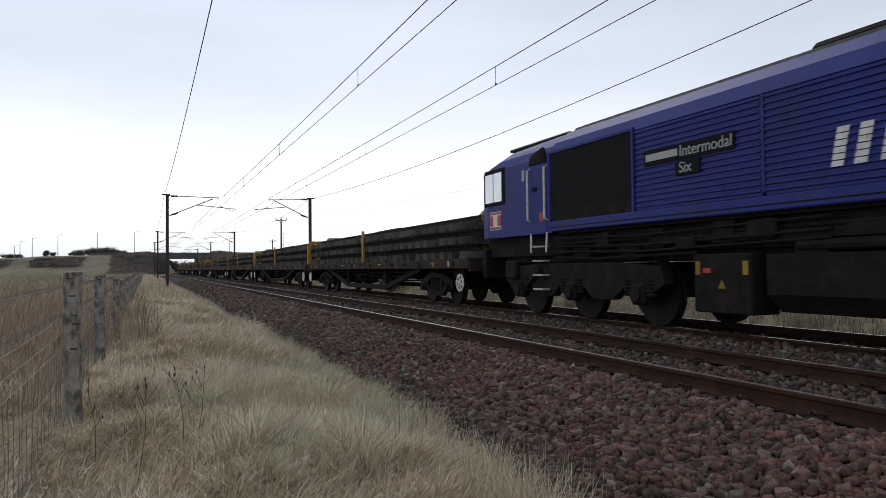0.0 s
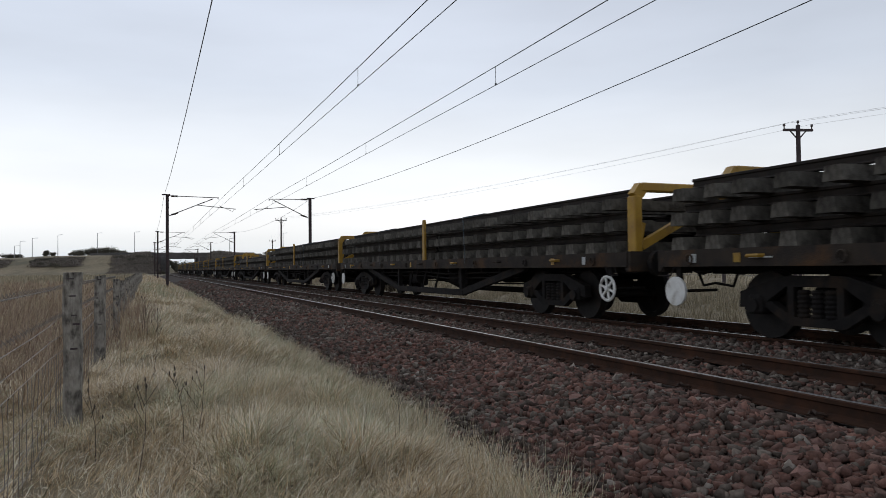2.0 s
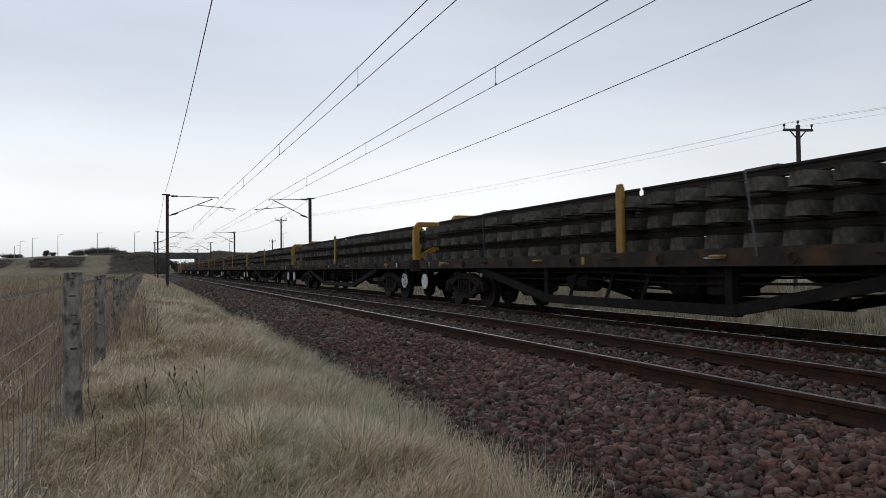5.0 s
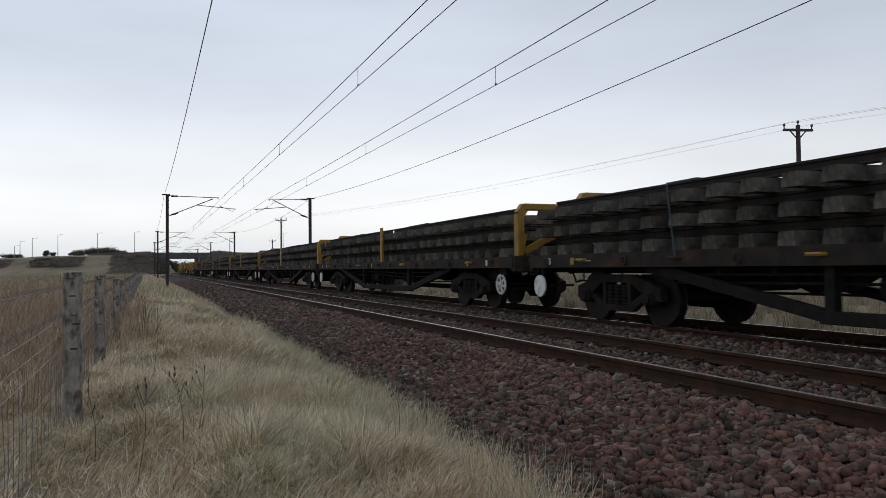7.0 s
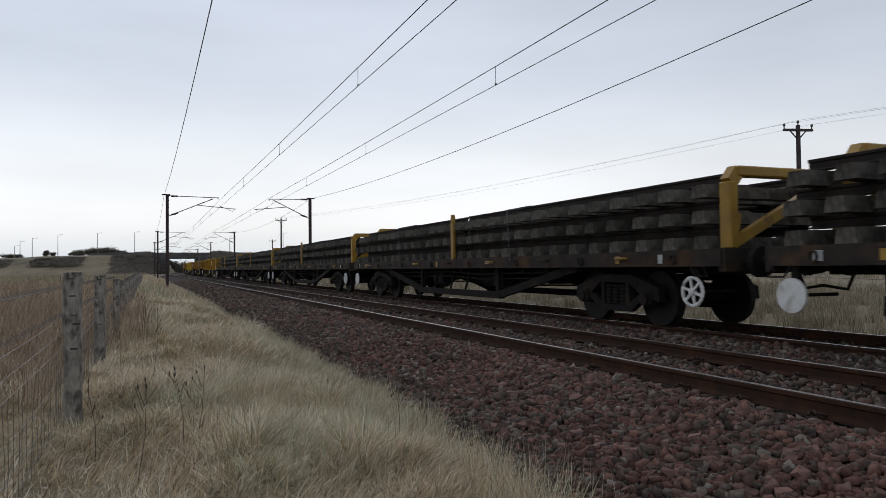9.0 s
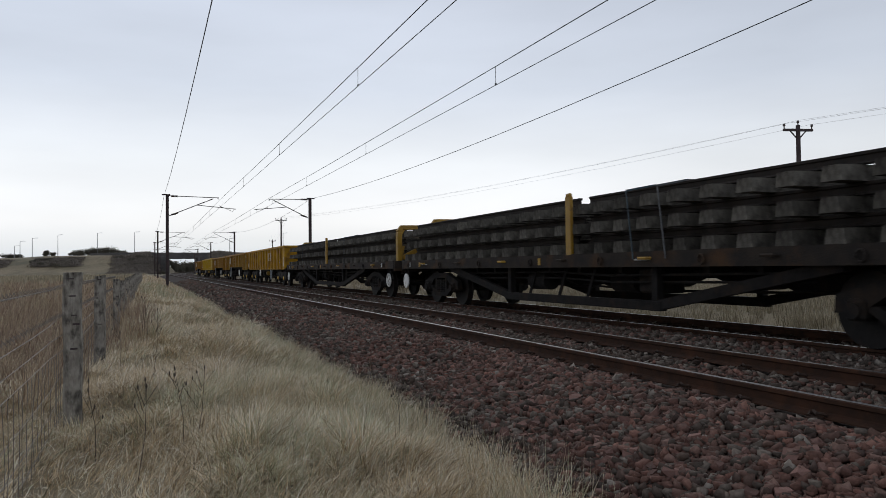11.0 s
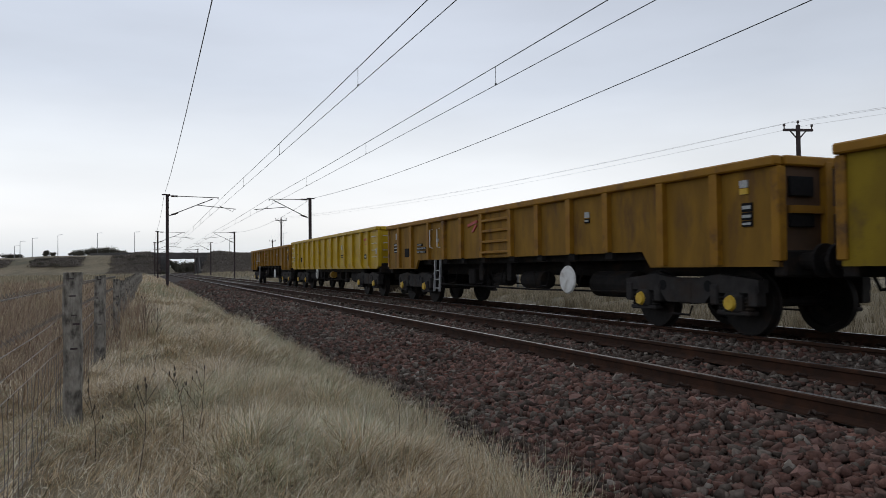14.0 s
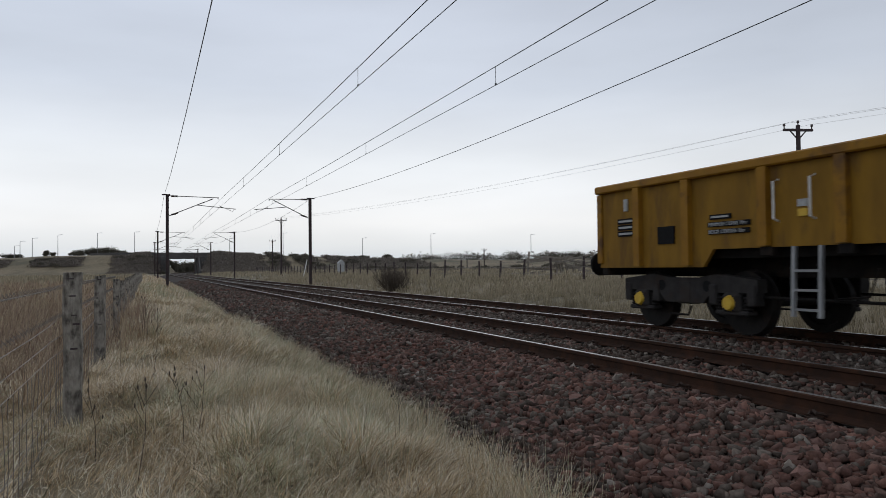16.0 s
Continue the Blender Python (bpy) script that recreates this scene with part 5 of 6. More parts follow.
def locomotive():
    """Diesel locomotive; its rear cab end is at y = 0 and the body runs to -y."""
    t = thing("diesel_locomotive", "dark blue six-axle diesel freight locomotive, dirty underframe", "locomotive")
    X = 1.32
    L = 20.3
    prof = [(-X, 1.68), (-X, 3.22), (-X + 0.1, 3.42), (-X + 0.42, 3.68), (-0.5, 3.78), (0.5, 3.78), (X - 0.42, 3.68), (X - 0.1, 3.42), (X, 3.22), (X, 1.68)]
    # cab: window, door and nose cut by rows of stations
    cab = Geo()
    st = [(0.0, 1.0, 3.02), (-0.35, 1.0, 3.42), (-0.9, 1.0, 3.66), (-3.25, 1.0, 3.78)]
    rows = []
    for y, k, zc in st:
        rows.append([(p[0] * k * (0.94 if y == 0 else 1), y, min(p[1], zc - (3.78 - p[1]) * 0.25 if p[1] > 3.3 else p[1])) for p in prof])
    n = len(prof)
    vs = [p for r_ in rows for p in r_]
    fs = []
    for i in range(len(rows) - 1):
        for k in range(n):
            fs.append((i * n + k, i * n + (k + 1) % n, (i + 1) * n + (k + 1) % n, (i + 1) * n + k))
    fs.append(tuple(range(n)))
    cab.add(vs, fs)
    part("cab", cab, M_blue, t)
    part("cab_roof_cap", Geo().box((0, -1.7, 3.755), (1.5, 2.6, 0.07), 0.03), M_roof, t)
    for s in (-1, 1):
        part("window_frame", Geo().box((s * (X + 0.004), -0.74, 2.84), (0.03, 1.0, 0.84), 0.01), M_black, t)
        # the cab is solid: mirror panes imitate daylight from the far window
        for y in (-0.5, -0.93):
            part("cab_window", Geo().box((s * (X + 0.016), y, 2.83), (0.02, 0.4, 0.66)), M_pane, t, "mirror-like cab window pane standing in for daylight seen through")
        part("cab_door", Geo().box((s * (X - 0.005), -2.75, 2.42), (0.03, 0.62, 1.42), 0.008), M_blue, t)
        part("door_hood", Geo().prism([(-2.42, 3.12), (-2.5, 3.3), (-2.98, 3.42), (-3.08, 3.12)], "x", s * (X - 0.02), s * (X + 0.05)), M_under, t)
        for y in (-2.4, -3.08):
            part("hand_rail", Geo().rod([(s * X, y, 1.95), (s * (X + 0.07), y, 1.98), (s * (X + 0.07), y, 3.02), (s * X, y, 3.05)], 0.022, 6), M_white, t, "white door hand rail")
        part("door_handle", Geo().box((s * (X + 0.02), -2.6, 2.6), (0.03, 0.16, 0.08)), M_black, t)
        part("emblem_plate", Geo().box((s * (X + 0.004), -0.78, 2.07), (0.012, 0.55, 0.42)), M_white, t)
        part("emblem_border", Geo().box((s * (X + 0.012), -0.78, 2.24), (0.01, 0.5, 0.05)).box((s * (X + 0.012), -0.78, 1.9), (0.01, 0.5, 0.05)).box((s * (X + 0.012), -0.98, 2.07), (0.01, 0.16, 0.24)).box((s * (X + 0.012), -0.58, 2.07), (0.01, 0.16, 0.24)), M_red, t, "red lettering blocks of the emblem")
        part("warning_label", Geo().box((s * (X + 0.012), -2.86, 2.02), (0.01, 0.14, 0.18)), M_red, t)
        part("data_label", Geo().box((s * (X + 0.003), -2.1, 2.95), (0.01, 0.1, 0.24)), M_label, t)
        for i in range(4):
            part("cab_step", Geo().box((s * (X - 0.03), -2.75, 0.55 + i * 0.29), (0.16, 0.42, 0.035), 0.005), M_label, t, "worn pale cab step")
        part("step_side", Geo().rod([(s * (X - 0.01), -2.4, 1.7), (s * (X + 0.01), -2.42, 1.3)], 0.02, 6).rod([(s * (X - 0.01), -3.05, 1.7), (s * (X + 0.01), -3.03, 1.3)], 0.02, 6), M_white, t)
        # air intake with a dark mesh
        part("intake_grille", Geo().box((s * (X - 0.03), -4.52, 2.66), (0.06, 2.62, 1.18)), M_black, t, "large dark intake mesh")
        part("intake_panel", Geo().box((s * (X - 0.02), -4.52, 1.99), (0.06, 2.62, 0.2), 0.01), M_under, t)
        part("intake_edge", Geo().box((s * (X + 0.0), -4.52, 3.27), (0.05, 2.72, 0.05)).box((s * (X + 0.0), -3.19, 2.58), (0.05, 0.06, 1.36)).box((s * (X + 0.0), -5.85, 2.58), (0.05, 0.05, 1.36)), M_blue, t)
        # ribbed body side: rows of rounded bars on a plain panel
        for y0, y1 in ((-5.9, -8.5), (-8.58, -14.6), (-14.68, -L + 3.0)):
            ch = Geo()
            ch.box((s * (X - 0.05), (y0 + y1) / 2, 2.56), (0.06, y0 - y1, 1.3))
            rows_ = 15
            for i in range(rows_):
                z = 1.98 + i * 1.22 / (rows_ - 1)
                ch.prism([(s * (X - 0.03), z - 0.032), (s * (X + 0.004), z - 0.018), (s * (X + 0.004), z + 0.018), (s * (X - 0.03), z + 0.032)], "y", y0, y1)
            part("ribbed_side", ch, M_blue, t, "blue ribbed body panel")
            part("panel_joint", Geo().box((s * (X - 0.02), y1 - 0.04, 2.6), (0.04, 0.05, 1.3)), M_blue, t)
        part("sill", Geo().box((s * (X - 0.03), (-3.2 - L) / 2, 1.8), (0.12, L - 3.2, 0.2), 0.02), M_blue, t)
        part("sill_stripe", Geo().box((s * (X + 0.032), (-3.2 - L) / 2, 1.78), (0.006, L - 3.2, 0.018)), M_under, t)
        part("cant_rail", Geo().prism([(s * (X - 0.02), 3.22), (s * (X + 0.004), 3.24), (s * (X - 0.1), 3.46), (s * (X - 0.42), 3.7), (s * (X - 0.5), 3.6), (s * (X - 0.2), 3.3)], "y", -3.25, -L + 0.3), M_blue, t)
        # name plates
        p1 = part("name_plate", Geo().box((s * (X + 0.016), -7.12, 2.72), (0.02, 1.92, 0.25), 0.004), M_black, t, "dark cast name plate with pale letters")
        p2 = part("name_plate", Geo().box((s * (X + 0.016), -7.15, 2.47), (0.02, 0.52, 0.22), 0.004), M_black, t, "dark cast name plate with pale letters")
        if s < 0:
            me = text_mesh("Intermodal", 0.24, "lettering")
            me.materials.append(M_label)
            part("lettering", me, M_label, p1, at=Matrix.Translation((-X - 0.03, -6.99, 2.645)) @ pose(0, 0, 0, 90, 0, -90))
            part("letter_bar", Geo().box((-X - 0.03, -6.58, 2.72), (0.006, 0.74, 0.11)), M_label, p1)
            me = text_mesh("Six", 0.23, "lettering")
            me.materials.append(M_label)
            part("lettering", me, M_label, p2, at=Matrix.Translation((-X - 0.03, -6.98, 2.40)) @ pose(0, 0, 0, 90, 0, -90))
        # slanted white blocks of the operator's mark
        mark = Geo()
        for k in range(8):
            y = -9.55 - k * 0.62
            for j in range(6):
                z0, z1 = 2.14 + j * 0.078, 2.14 + j * 0.078 + 0.066
                o = (z0 - 2.14) * -0.22
                mark.prism([(y + o, z0), (y + o - 0.16, z0), (y + o - 0.175, z1), (y + o - 0.015, z1)], "x", s * (X + 0.005), s * (X + 0.012))
                mark.prism([(y + o - 0.3, z0), (y + o - 0.46, z0), (y + o - 0.475, z1), (y + o - 0.315, z1)], "x", s * (X + 0.005), s * (X + 0.012))
        part("white_mark", mark, M_white, t, "row of slanted white painted blocks")
    part("body_core", Geo().box((0, (-3.3 - L) / 2, 2.5), (2 * X - 0.16, L - 3.4, 1.7)), M_under, t)
    part("roof", Geo().prism([(-X + 0.44, 3.62), (-0.72, 3.8), (-0.45, 3.9), (0.45, 3.9), (0.72, 3.8), (X - 0.44, 3.62), (X - 0.5, 3.4), (-X + 0.5, 3.4)], "y", -3.25, -L + 0.4), M_roof, t)
    part("exhaust_silencer", Geo().box((0.0, -9.8, 3.86), (1.1, 2.4, 0.2), 0.08).box((-0.1, -6.8, 3.81), (0.7, 1.4, 0.1), 0.04).box((-0.1, -5.2, 3.80), (0.8, 1.0, 0.08), 0.03), M_under, t)
    part("front_cab", Geo().prism([(-X, 1.68), (-X, 3.22), (-X + 0.42, 3.66), (X - 0.42, 3.66), (X, 3.22), (X, 1.68)], "y", -L + 0.3, -L + 3.0), M_blue, t)
    part("underframe", Geo().box((0, -L / 2 + 0.1, 1.45), (2.2, L - 0.2, 0.42)).box((-1.15, -8.2, 1.4), (0.15, 4.0, 0.12)).box((1.15, -8.2, 1.4), (0.15, 4.0, 0.12)), M_under, t)
    part("pipe_run", Geo().rod([(-1.2, -3.4, 1.45), (-1.2, -9.0, 1.5), (-1.2, -14, 1.5)], 0.03, 6).rod([(-1.22, -3.2, 1.2), (-1.22, -4.6, 1.15), (-1.22, -7.2, 1.2)], 0.025, 6).rod([(-1.22, -9.0, 1.25), (-1.22, -14, 1.25)], 0.07, 8), M_under, t)
    er = random.Random(3)
    for k in range(16):
        y = -3.4 - k * 0.72
        for e in (-1, 1):
            part("equipment_case", Geo().box((e * (1.16 + er.uniform(-0.05, 0.06)), y, er.uniform(1.22, 1.5)), (0.16, er.uniform(0.2, 0.55), er.uniform(0.12, 0.34)), 0.02), M_under, t)
    for z in (1.3, 1.4, 1.56):
        part("pipe", Geo().rod([(-1.27, -3.3, z), (-1.27, -6.0, z - 0.05), (-1.27, -9.5, z + 0.03)], 0.02, 6), M_under, t)
    part("equipment_raft", Geo().box((0, -L / 2, 1.19), (1.9, L - 1.2, 0.2), 0.02), M_under, t)
    buffers(t, -0.02, 1)
    buffers(t, -L + 0.3, -1)
    part("buffer_beam", Geo().box((0, 0.0, 1.1), (2.5, 0.16, 0.7), 0.03), M_under, t)
    part("fuel_tank", Geo().prism([(-1.25, 1.15), (-1.25, 0.62), (-1.0, 0.38), (1.0, 0.38), (1.25, 0.62), (1.25, 1.15)], "y", -8.5, -13.2), M_under, t)
    bx = part("equipment_box", Geo().box((-1.05, -7.75, 0.75), (0.5, 1.1, 0.84), 0.02), M_under, t)
    for y in (-7.3, -8.2):
        part("yellow_label", Geo().box((-1.31, y, 0.97), (0.01, 0.09, 0.19)), M_yframe, bx)
    part("notice", Geo().box((-1.31, -7.48, 0.93), (0.01, 0.15, 0.07)), M_red, bx)
    part("warning_sign", Geo().prism([(-7.7, 0.68), (-7.84, 0.68), (-7.77, 0.8)], "x", -1.306, -1.316), M_yframe, bx)
    for yc in (-3.75, -L + 3.9):
        b = part("bogie", Geo().box((0, yc, 0.75), (1.7, 4.4, 0.3), 0.04), M_under, t)
        for s in (-1, 1):
            x = s * 1.12
            g = Geo().prism([(yc - 2.7, 0.72), (yc - 2.6, 1.0), (yc - 1.2, 1.08), (yc + 1.2, 1.08), (yc + 2.6, 1.0), (yc + 2.7, 0.72), (yc + 2.45, 0.6), (yc + 1.6, 0.62), (yc + 1.3, 0.42), (yc + 0.7, 0.42), (yc + 0.45, 0.62), (yc - 0.45, 0.62), (yc - 0.7, 0.42), (yc - 1.3, 0.42), (yc - 1.6, 0.62), (yc - 2.45, 0.6)], "x", x - 0.09, x + 0.09)
            part("side_frame", g, M_under, b)
            for e in (-2.05, 0, 2.05):
                part("axle_box", Geo().box((s * 1.16, yc + e, 0.54), (0.22, 0.36, 0.36), 0.05).rod([(s * 1.25, yc + e, 0.54), (s * 1.31, yc + e, 0.54)], 0.13, 14), M_under, b)
                for k in (-0.3, 0.3):
                    part("coil_spring", Geo().rod([(s * 1.18, yc + e + k, 0.5 + i * 0.03) for i in range(10)], [0.09 if i % 2 else 0.065 for i in range(10)], 10), M_under, b)
            part("damper", Geo().rod([(s * 1.24, yc + 1.1, 0.95), (s * 1.24, yc + 1.7, 0.6)], 0.05, 8).box((s * 1.24, yc + 2.3, 0.95), (0.16, 0.5, 0.4), 0.04), M_under, b)
        wheels(t, (yc - 2.05, yc, yc + 2.05), WHEELSET_BIG, 0.53)
    return t


# along the train: where each vehicle's own origin lies when the clip begins
VEHICLES = []
VEHICLES.append((locomotive(), 15.57))
FLAT_0 = 16.05
proto = flat_wagon()
panel_protos = [track_panel(k) for k in range(4)]
used = set()
NARROW = end_frame(-(FLAT_L / 2 - 1.17), 0.52, z1=2.5).mesh("end_frame", M_yframe)
FLATS = [proto] + [copy_thing(proto, pose(0, 0, 0)) for _ in range(13)]
min((o for o in proto.children if o.name.startswith("end_frame")), key=lambda o: o.data.vertices[0].co.y).data = NARROW
for wg in FLATS[1:]:
    for o in wg.children:
        if o.name.startswith("wheelset"):
            WHEELS.append((o, o.matrix_basis.translation.y, WHEEL_R))
for k in range(14):
    q = FLAT_0 + (k + 0.5) * FLAT_L
    wg = FLATS[k]
    VEHICLES.append((wg, q))
    layers = 2 if k == 4 else 3
    for lay in range(layers):
        for e in (-1, 1):
            pk = (k * 5 + lay * 3 + (e + 1)) % 4
            if pk in used:
                pn = copy_thing(panel_protos[pk], pose(0, 0, 0))
            else:
                pn = panel_protos[pk]
                used.add(pk)
            dx, dy = random.uniform(-0.03, 0.03), random.uniform(-0.1, 0.1)
            VEHICLES.append((pn, (q + e * 4.73 + dy, dx, 1.242 + 0.375 * lay)))
    for j, ys in enumerate((-3.0 - (k % 3) * 0.5, -2.2 - (k % 3) * 0.5, 4.0 + (k % 2))):
        if (k + j) % 3 == 2:
            continue
        st = Geo()
        zt = 1.25 + 0.375 * layers
        for s in (-1, 1):
            st.beam((s * 1.36, ys, 1.12), (s * 1.29, ys + 0.25, zt - 0.1), 0.012, 0.032)
            st.beam((s * 1.29, ys + 0.25, zt - 0.1), (s * 0.7, ys + 0.25, zt + 0.01), 0.012, 0.032)
        st.beam((-0.7, ys + 0.25, zt + 0.01), (0.7, ys + 0.25, zt + 0.01), 0.012, 0.032)
        part("lashing_strap", st, M_bluestrap if (k + j) % 2 else M_strap, wg, "webbing strap over the load")
BOXES = [("a", 297.38, 313.47, M_mla, M_mla, "ochre yellow open box wagon with scuffed ribbed sides"),
         ("b", 314.85, 330.85, M_jna2, M_jnarib, "rusty ochre open box wagon with worn panels"),
         ("b", 331.75, 347.75, M_jna, M_jnarib, "dirty brown-yellow open box wagon with step panel"),
         ("a", 348.95, 365.00, M_mlab, M_mlab, "clean bright yellow open box wagon"),
         ("b", 365.92, 381.85, M_jna, M_jnarib, "rusty ochre open box wagon at the train's tail")]
for kd, r0, l0, pa, ri, lb in BOXES:
    VEHICLES.append((box_wagon(kd, r0, l0, pa, ri, lb), (r0 + l0) / 2))

# ---------------------------------------------------------------- fences


def fence_near():
    """Weathered posts with strained wires and stock netting, along the field."""
    ys = [6.28, 10.2, 14.7] + [18.9 + 4.35 * i for i in range(16)]
    tops = [1.01, 0.96, 0.87, 0.79, 0.82, 0.82, 0.84, 0.86]
    t = thing("field_fence", "weathered timber post fence with wire and stock netting", "fence")
    for i, y in enumerate(ys):
        r = random.Random(i)
        w = 0.128 if i < 2 else r.uniform(0.11, 0.125)
        top = tops[i] if i < len(tops) else 0.88 + r.uniform(-0.04, 0.04)
        g = Geo()
        rows = []
        for k in range(9):
            z = -1.55 + 1.55 * k / 8
            wob = 0.004 * math.sin(k * 1.7 + i)
            for a, b in ((-1, -0.72), (-0.72, -1), (0.72, -1), (1, -0.72), (1, 0.72), (0.72, 1), (-0.72, 1), (-1, 0.72)):
                rows.append((a * w / 2 + wob, b * w * 0.42 + wob, z + (0.012 * a * math.sin(i * 2.1) if k == 8 else 0)))
        g.add(rows, [(k * 8 + n, k * 8 + (n + 1) % 8, k * 8 + 8 + (n + 1) % 8, k * 8 + 8 + n) for k in range(8) for n in range(8)] + [tuple(range(8)), tuple(range(64, 72))])
        post = part("post", g, M_post, t, at=pose(-0.55 + r.uniform(-0.015, 0.015), y, top, r.uniform(-0.6, 0.6), r.uniform(-0.8, 0.5), r.uniform(-5, 3)))
        for k in range(5):
            z = -0.05 - 0.13 * k + r.uniform(-0.05, 0.05)
            part("knot", Geo().box((r.uniform(-0.25, 0.25) * w, -w * 0.42, z), (0.02 + 0.035 * r.random(), 0.008, 0.005 + 0.012 * r.random()), 0.002), M_pole, post, "dark split in the weathered wood")
    ends = [1.4] + ys
    for z, sag in ((0.9, 0.004), (0.69, 0.03), (0.55, 0.03), (0.42, 0.02), (0.22, 0.02), (0.08, 0.02), (-0.06, 0.02)):
        pts = []
        for a, b in zip(ends[:-1], ends[1:]):
            pts += [(-0.605, a + (b - a) * i / 6, z + 0.02 * math.sin(a * 3 + z * 9) - 4 * sag * (i / 6) * (1 - i / 6) * (1 + 0.6 * math.sin(a + z * 20))) for i in range(6)]
        part("wire_strand", Geo().rod(pts, 0.0022 if z < 0.4 else 0.0028, 4), M_wire, t)
    barbs = Geo()
    y = 1.5
    while y < 16:
        for z in (0.9, 0.69):
            for a in (-1, 1):
                barbs.rod([(-0.605 - 0.012, y, z + a * 0.016), (-0.605 + 0.012, y + 0.006, z - a * 0.016)], 0.0016, 3, cap=False)
        y += 0.1
    tagged(part("barb_row", barbs, M_wire, t), kind="stuff")
    net = Geo()
    y = 1.5
    while y < 24:
        o = random.uniform(-0.015, 0.015)
        net.rod([(-0.605, y, 0.42), (-0.6055 + o, y + o, 0.12), (-0.605, y, -0.16)], 0.002, 3, cap=False)
        y += 0.15
    tagged(part("netting", net, M_wire, t), kind="stuff")


fence_near()


def fence_far():
    t = thing("far_fence", "dark timber post and wire fence along the far verge", "fence")
    for i in range(52):
        r = random.Random(100 + i)
        y = 14 + 3.2 * i
        x = 19.5 + 0.03 * (y - 20)
        z = float(ground_z(x, y))
        part("post", Geo().box((0, 0, 0.5), (0.1, 0.1, 1.5 + r.uniform(-0.1, 0.25)), 0.012), M_pole, t, at=pose(x, y, z, r.uniform(-2, 2), r.uniform(-3, 3)))
    for h in (0.45, 0.8, 1.1):
        part("wire_strand", Geo().rod([(19.44 + 0.03 * (y - 20), y, float(ground_z(19.5, y)) + h) for y in range(14, 178, 4)], 0.008, 4), M_wire, t)


fence_far()

# ---------------------------------------------------------------- poles


def utility_pole(x, y, ztop, arm=0.8, width=0.105):
    t = thing("utility_pole", "dark timber utility pole with crossarm and insulators", "utility pole", "pole line", at=pose(x, y, 0))
    z0 = float(ground_z(x, y)) - 0.3
    part("pole", Geo().rod([(0, 0, z0), (0, 0, ztop)], [width * 1.3, width], 10), M_pole, t)
    a = pose(0, 0, 0, rz=-15).to_3x3()
    p = lambda k, z: tuple(a @ Vector((k, 0, 0)) + Vector((0, 0, z)))
    part("crossarm", Geo().beam(p(-arm, ztop - 0.25), p(arm, ztop - 0.25), 0.12, 0.12), M_pole, t)
    part("arm_brace", Geo().beam(p(-arm * 0.6, ztop - 0.25), p(0, ztop - 0.75), 0.05, 0.05).beam(p(arm * 0.6, ztop - 0.25), p(0, ztop - 0.75), 0.05, 0.05), M_pole, t)
    for k, z in ((-arm * 0.95, ztop - 0.18), (arm * 0.95, ztop - 0.18), (0, ztop)):
        q = p(k, z)
        part("insulator", Geo().rod([(q[0], q[1], z), (q[0], q[1], z + 0.1), (q[0], q[1], z + 0.14), (q[0], q[1], z + 0.24)], [0.03, 0.03, 0.07, 0.05], 8), M_insul, t)
    return t


POLES = [(30.8, 26.9, 8.1), (18.0, 105.5, 8.4), (28.3, 178.4, 8.2), (47.0, -52.0, 8.6)]
for px, py, pz in POLES:
    utility_pole(px, py, pz)
for (ax, ay, az), (bx_, by_, bz) in ((POLES[0], POLES[1]), (POLES[1], POLES[2]), (POLES[3], POLES[0])):
    for k in (-0.7, 0.0, 0.7):
        pts = [(ax + k + (bx_ - ax) * i / 16, ay + (by_ - ay) * i / 16, az + (bz - az) * i / 16 + (0.05 if k else 0.24) - 4 * 0.7 * (i / 16) * (1 - i / 16)) for i in range(17)]
        solid("pole_wire", Geo().rod(pts, 0.0045, 4), M_cable, "thin wire strung between timber poles", "wire", "pole wires")
utility_pole(73.0, 152.0, 5.25, 0.6)
utility_pole(74.0, 164.0, 5.1, 0.6)

# ---------------------------------------------------------------- bridge and road bank


def bridge():
    t = thing("road_bridge", "dark concrete road bridge over the railway", "bridge")
    yb, xc = 303.0, 7.2 + float(bend(303.0))
    part("deck", Geo().box((xc, yb, 6.25), (44, 9, 1.4), 0.05), M_concrete, t)
    for e in (-1, 1):
        part("parapet", Geo().box((xc - 3, yb + e * 4.4, 7.45), (60, 0.3, 1.0), 0.03), M_concrete, t)
    for e in (-1, 1):
        part("abutment", Geo().box((xc + e * 10.2, yb, 2.6), (10.4, 10.0, 7.6), 0.1), M_concrete, t)
        part("wing_wall", Geo().prism([(yb - 5.0, 6.0), (yb - 16.0, 0.5), (yb - 16.0, -1.0), (yb - 5.0, -1.0)], "x", xc + e * 5.4, xc + e * 6.0), M_concrete, t)
    return t


bridge()


def lamp_post(x, y, h, z0=None, side=1):
    z = float(ground_z(x, y)) if z0 is None else z0
    t = thing("street_lamp", "thin grey street lamp beside the distant road", "street lamp", "road lamps", at=pose(x, y, z))
    part("column", Geo().rod([(0, 0, -0.3), (0, 0, h)], [0.16, 0.09], 6), M_lamp, t)
    part("arm", Geo().rod([(0, 0, h - 0.05), (side * 1.3, 0, h + 0.1)], 0.07, 6), M_lamp, t)
    part("lantern", Geo().box((side * 1.5, 0, h + 0.1), (0.8, 0.3, 0.16), 0.04), M_lamp, t)


def on_bank(u, up):
    """A spot on the road bank that lies u to the side of the straight line of the track, as a slope."""
    k = (u - 261.0) / 1271.0 * 0.925
    # x = k * depth with depth about 285
    x = k * 285.0 / 0.925 * 0.925
    return x, ridge_y(x) + up


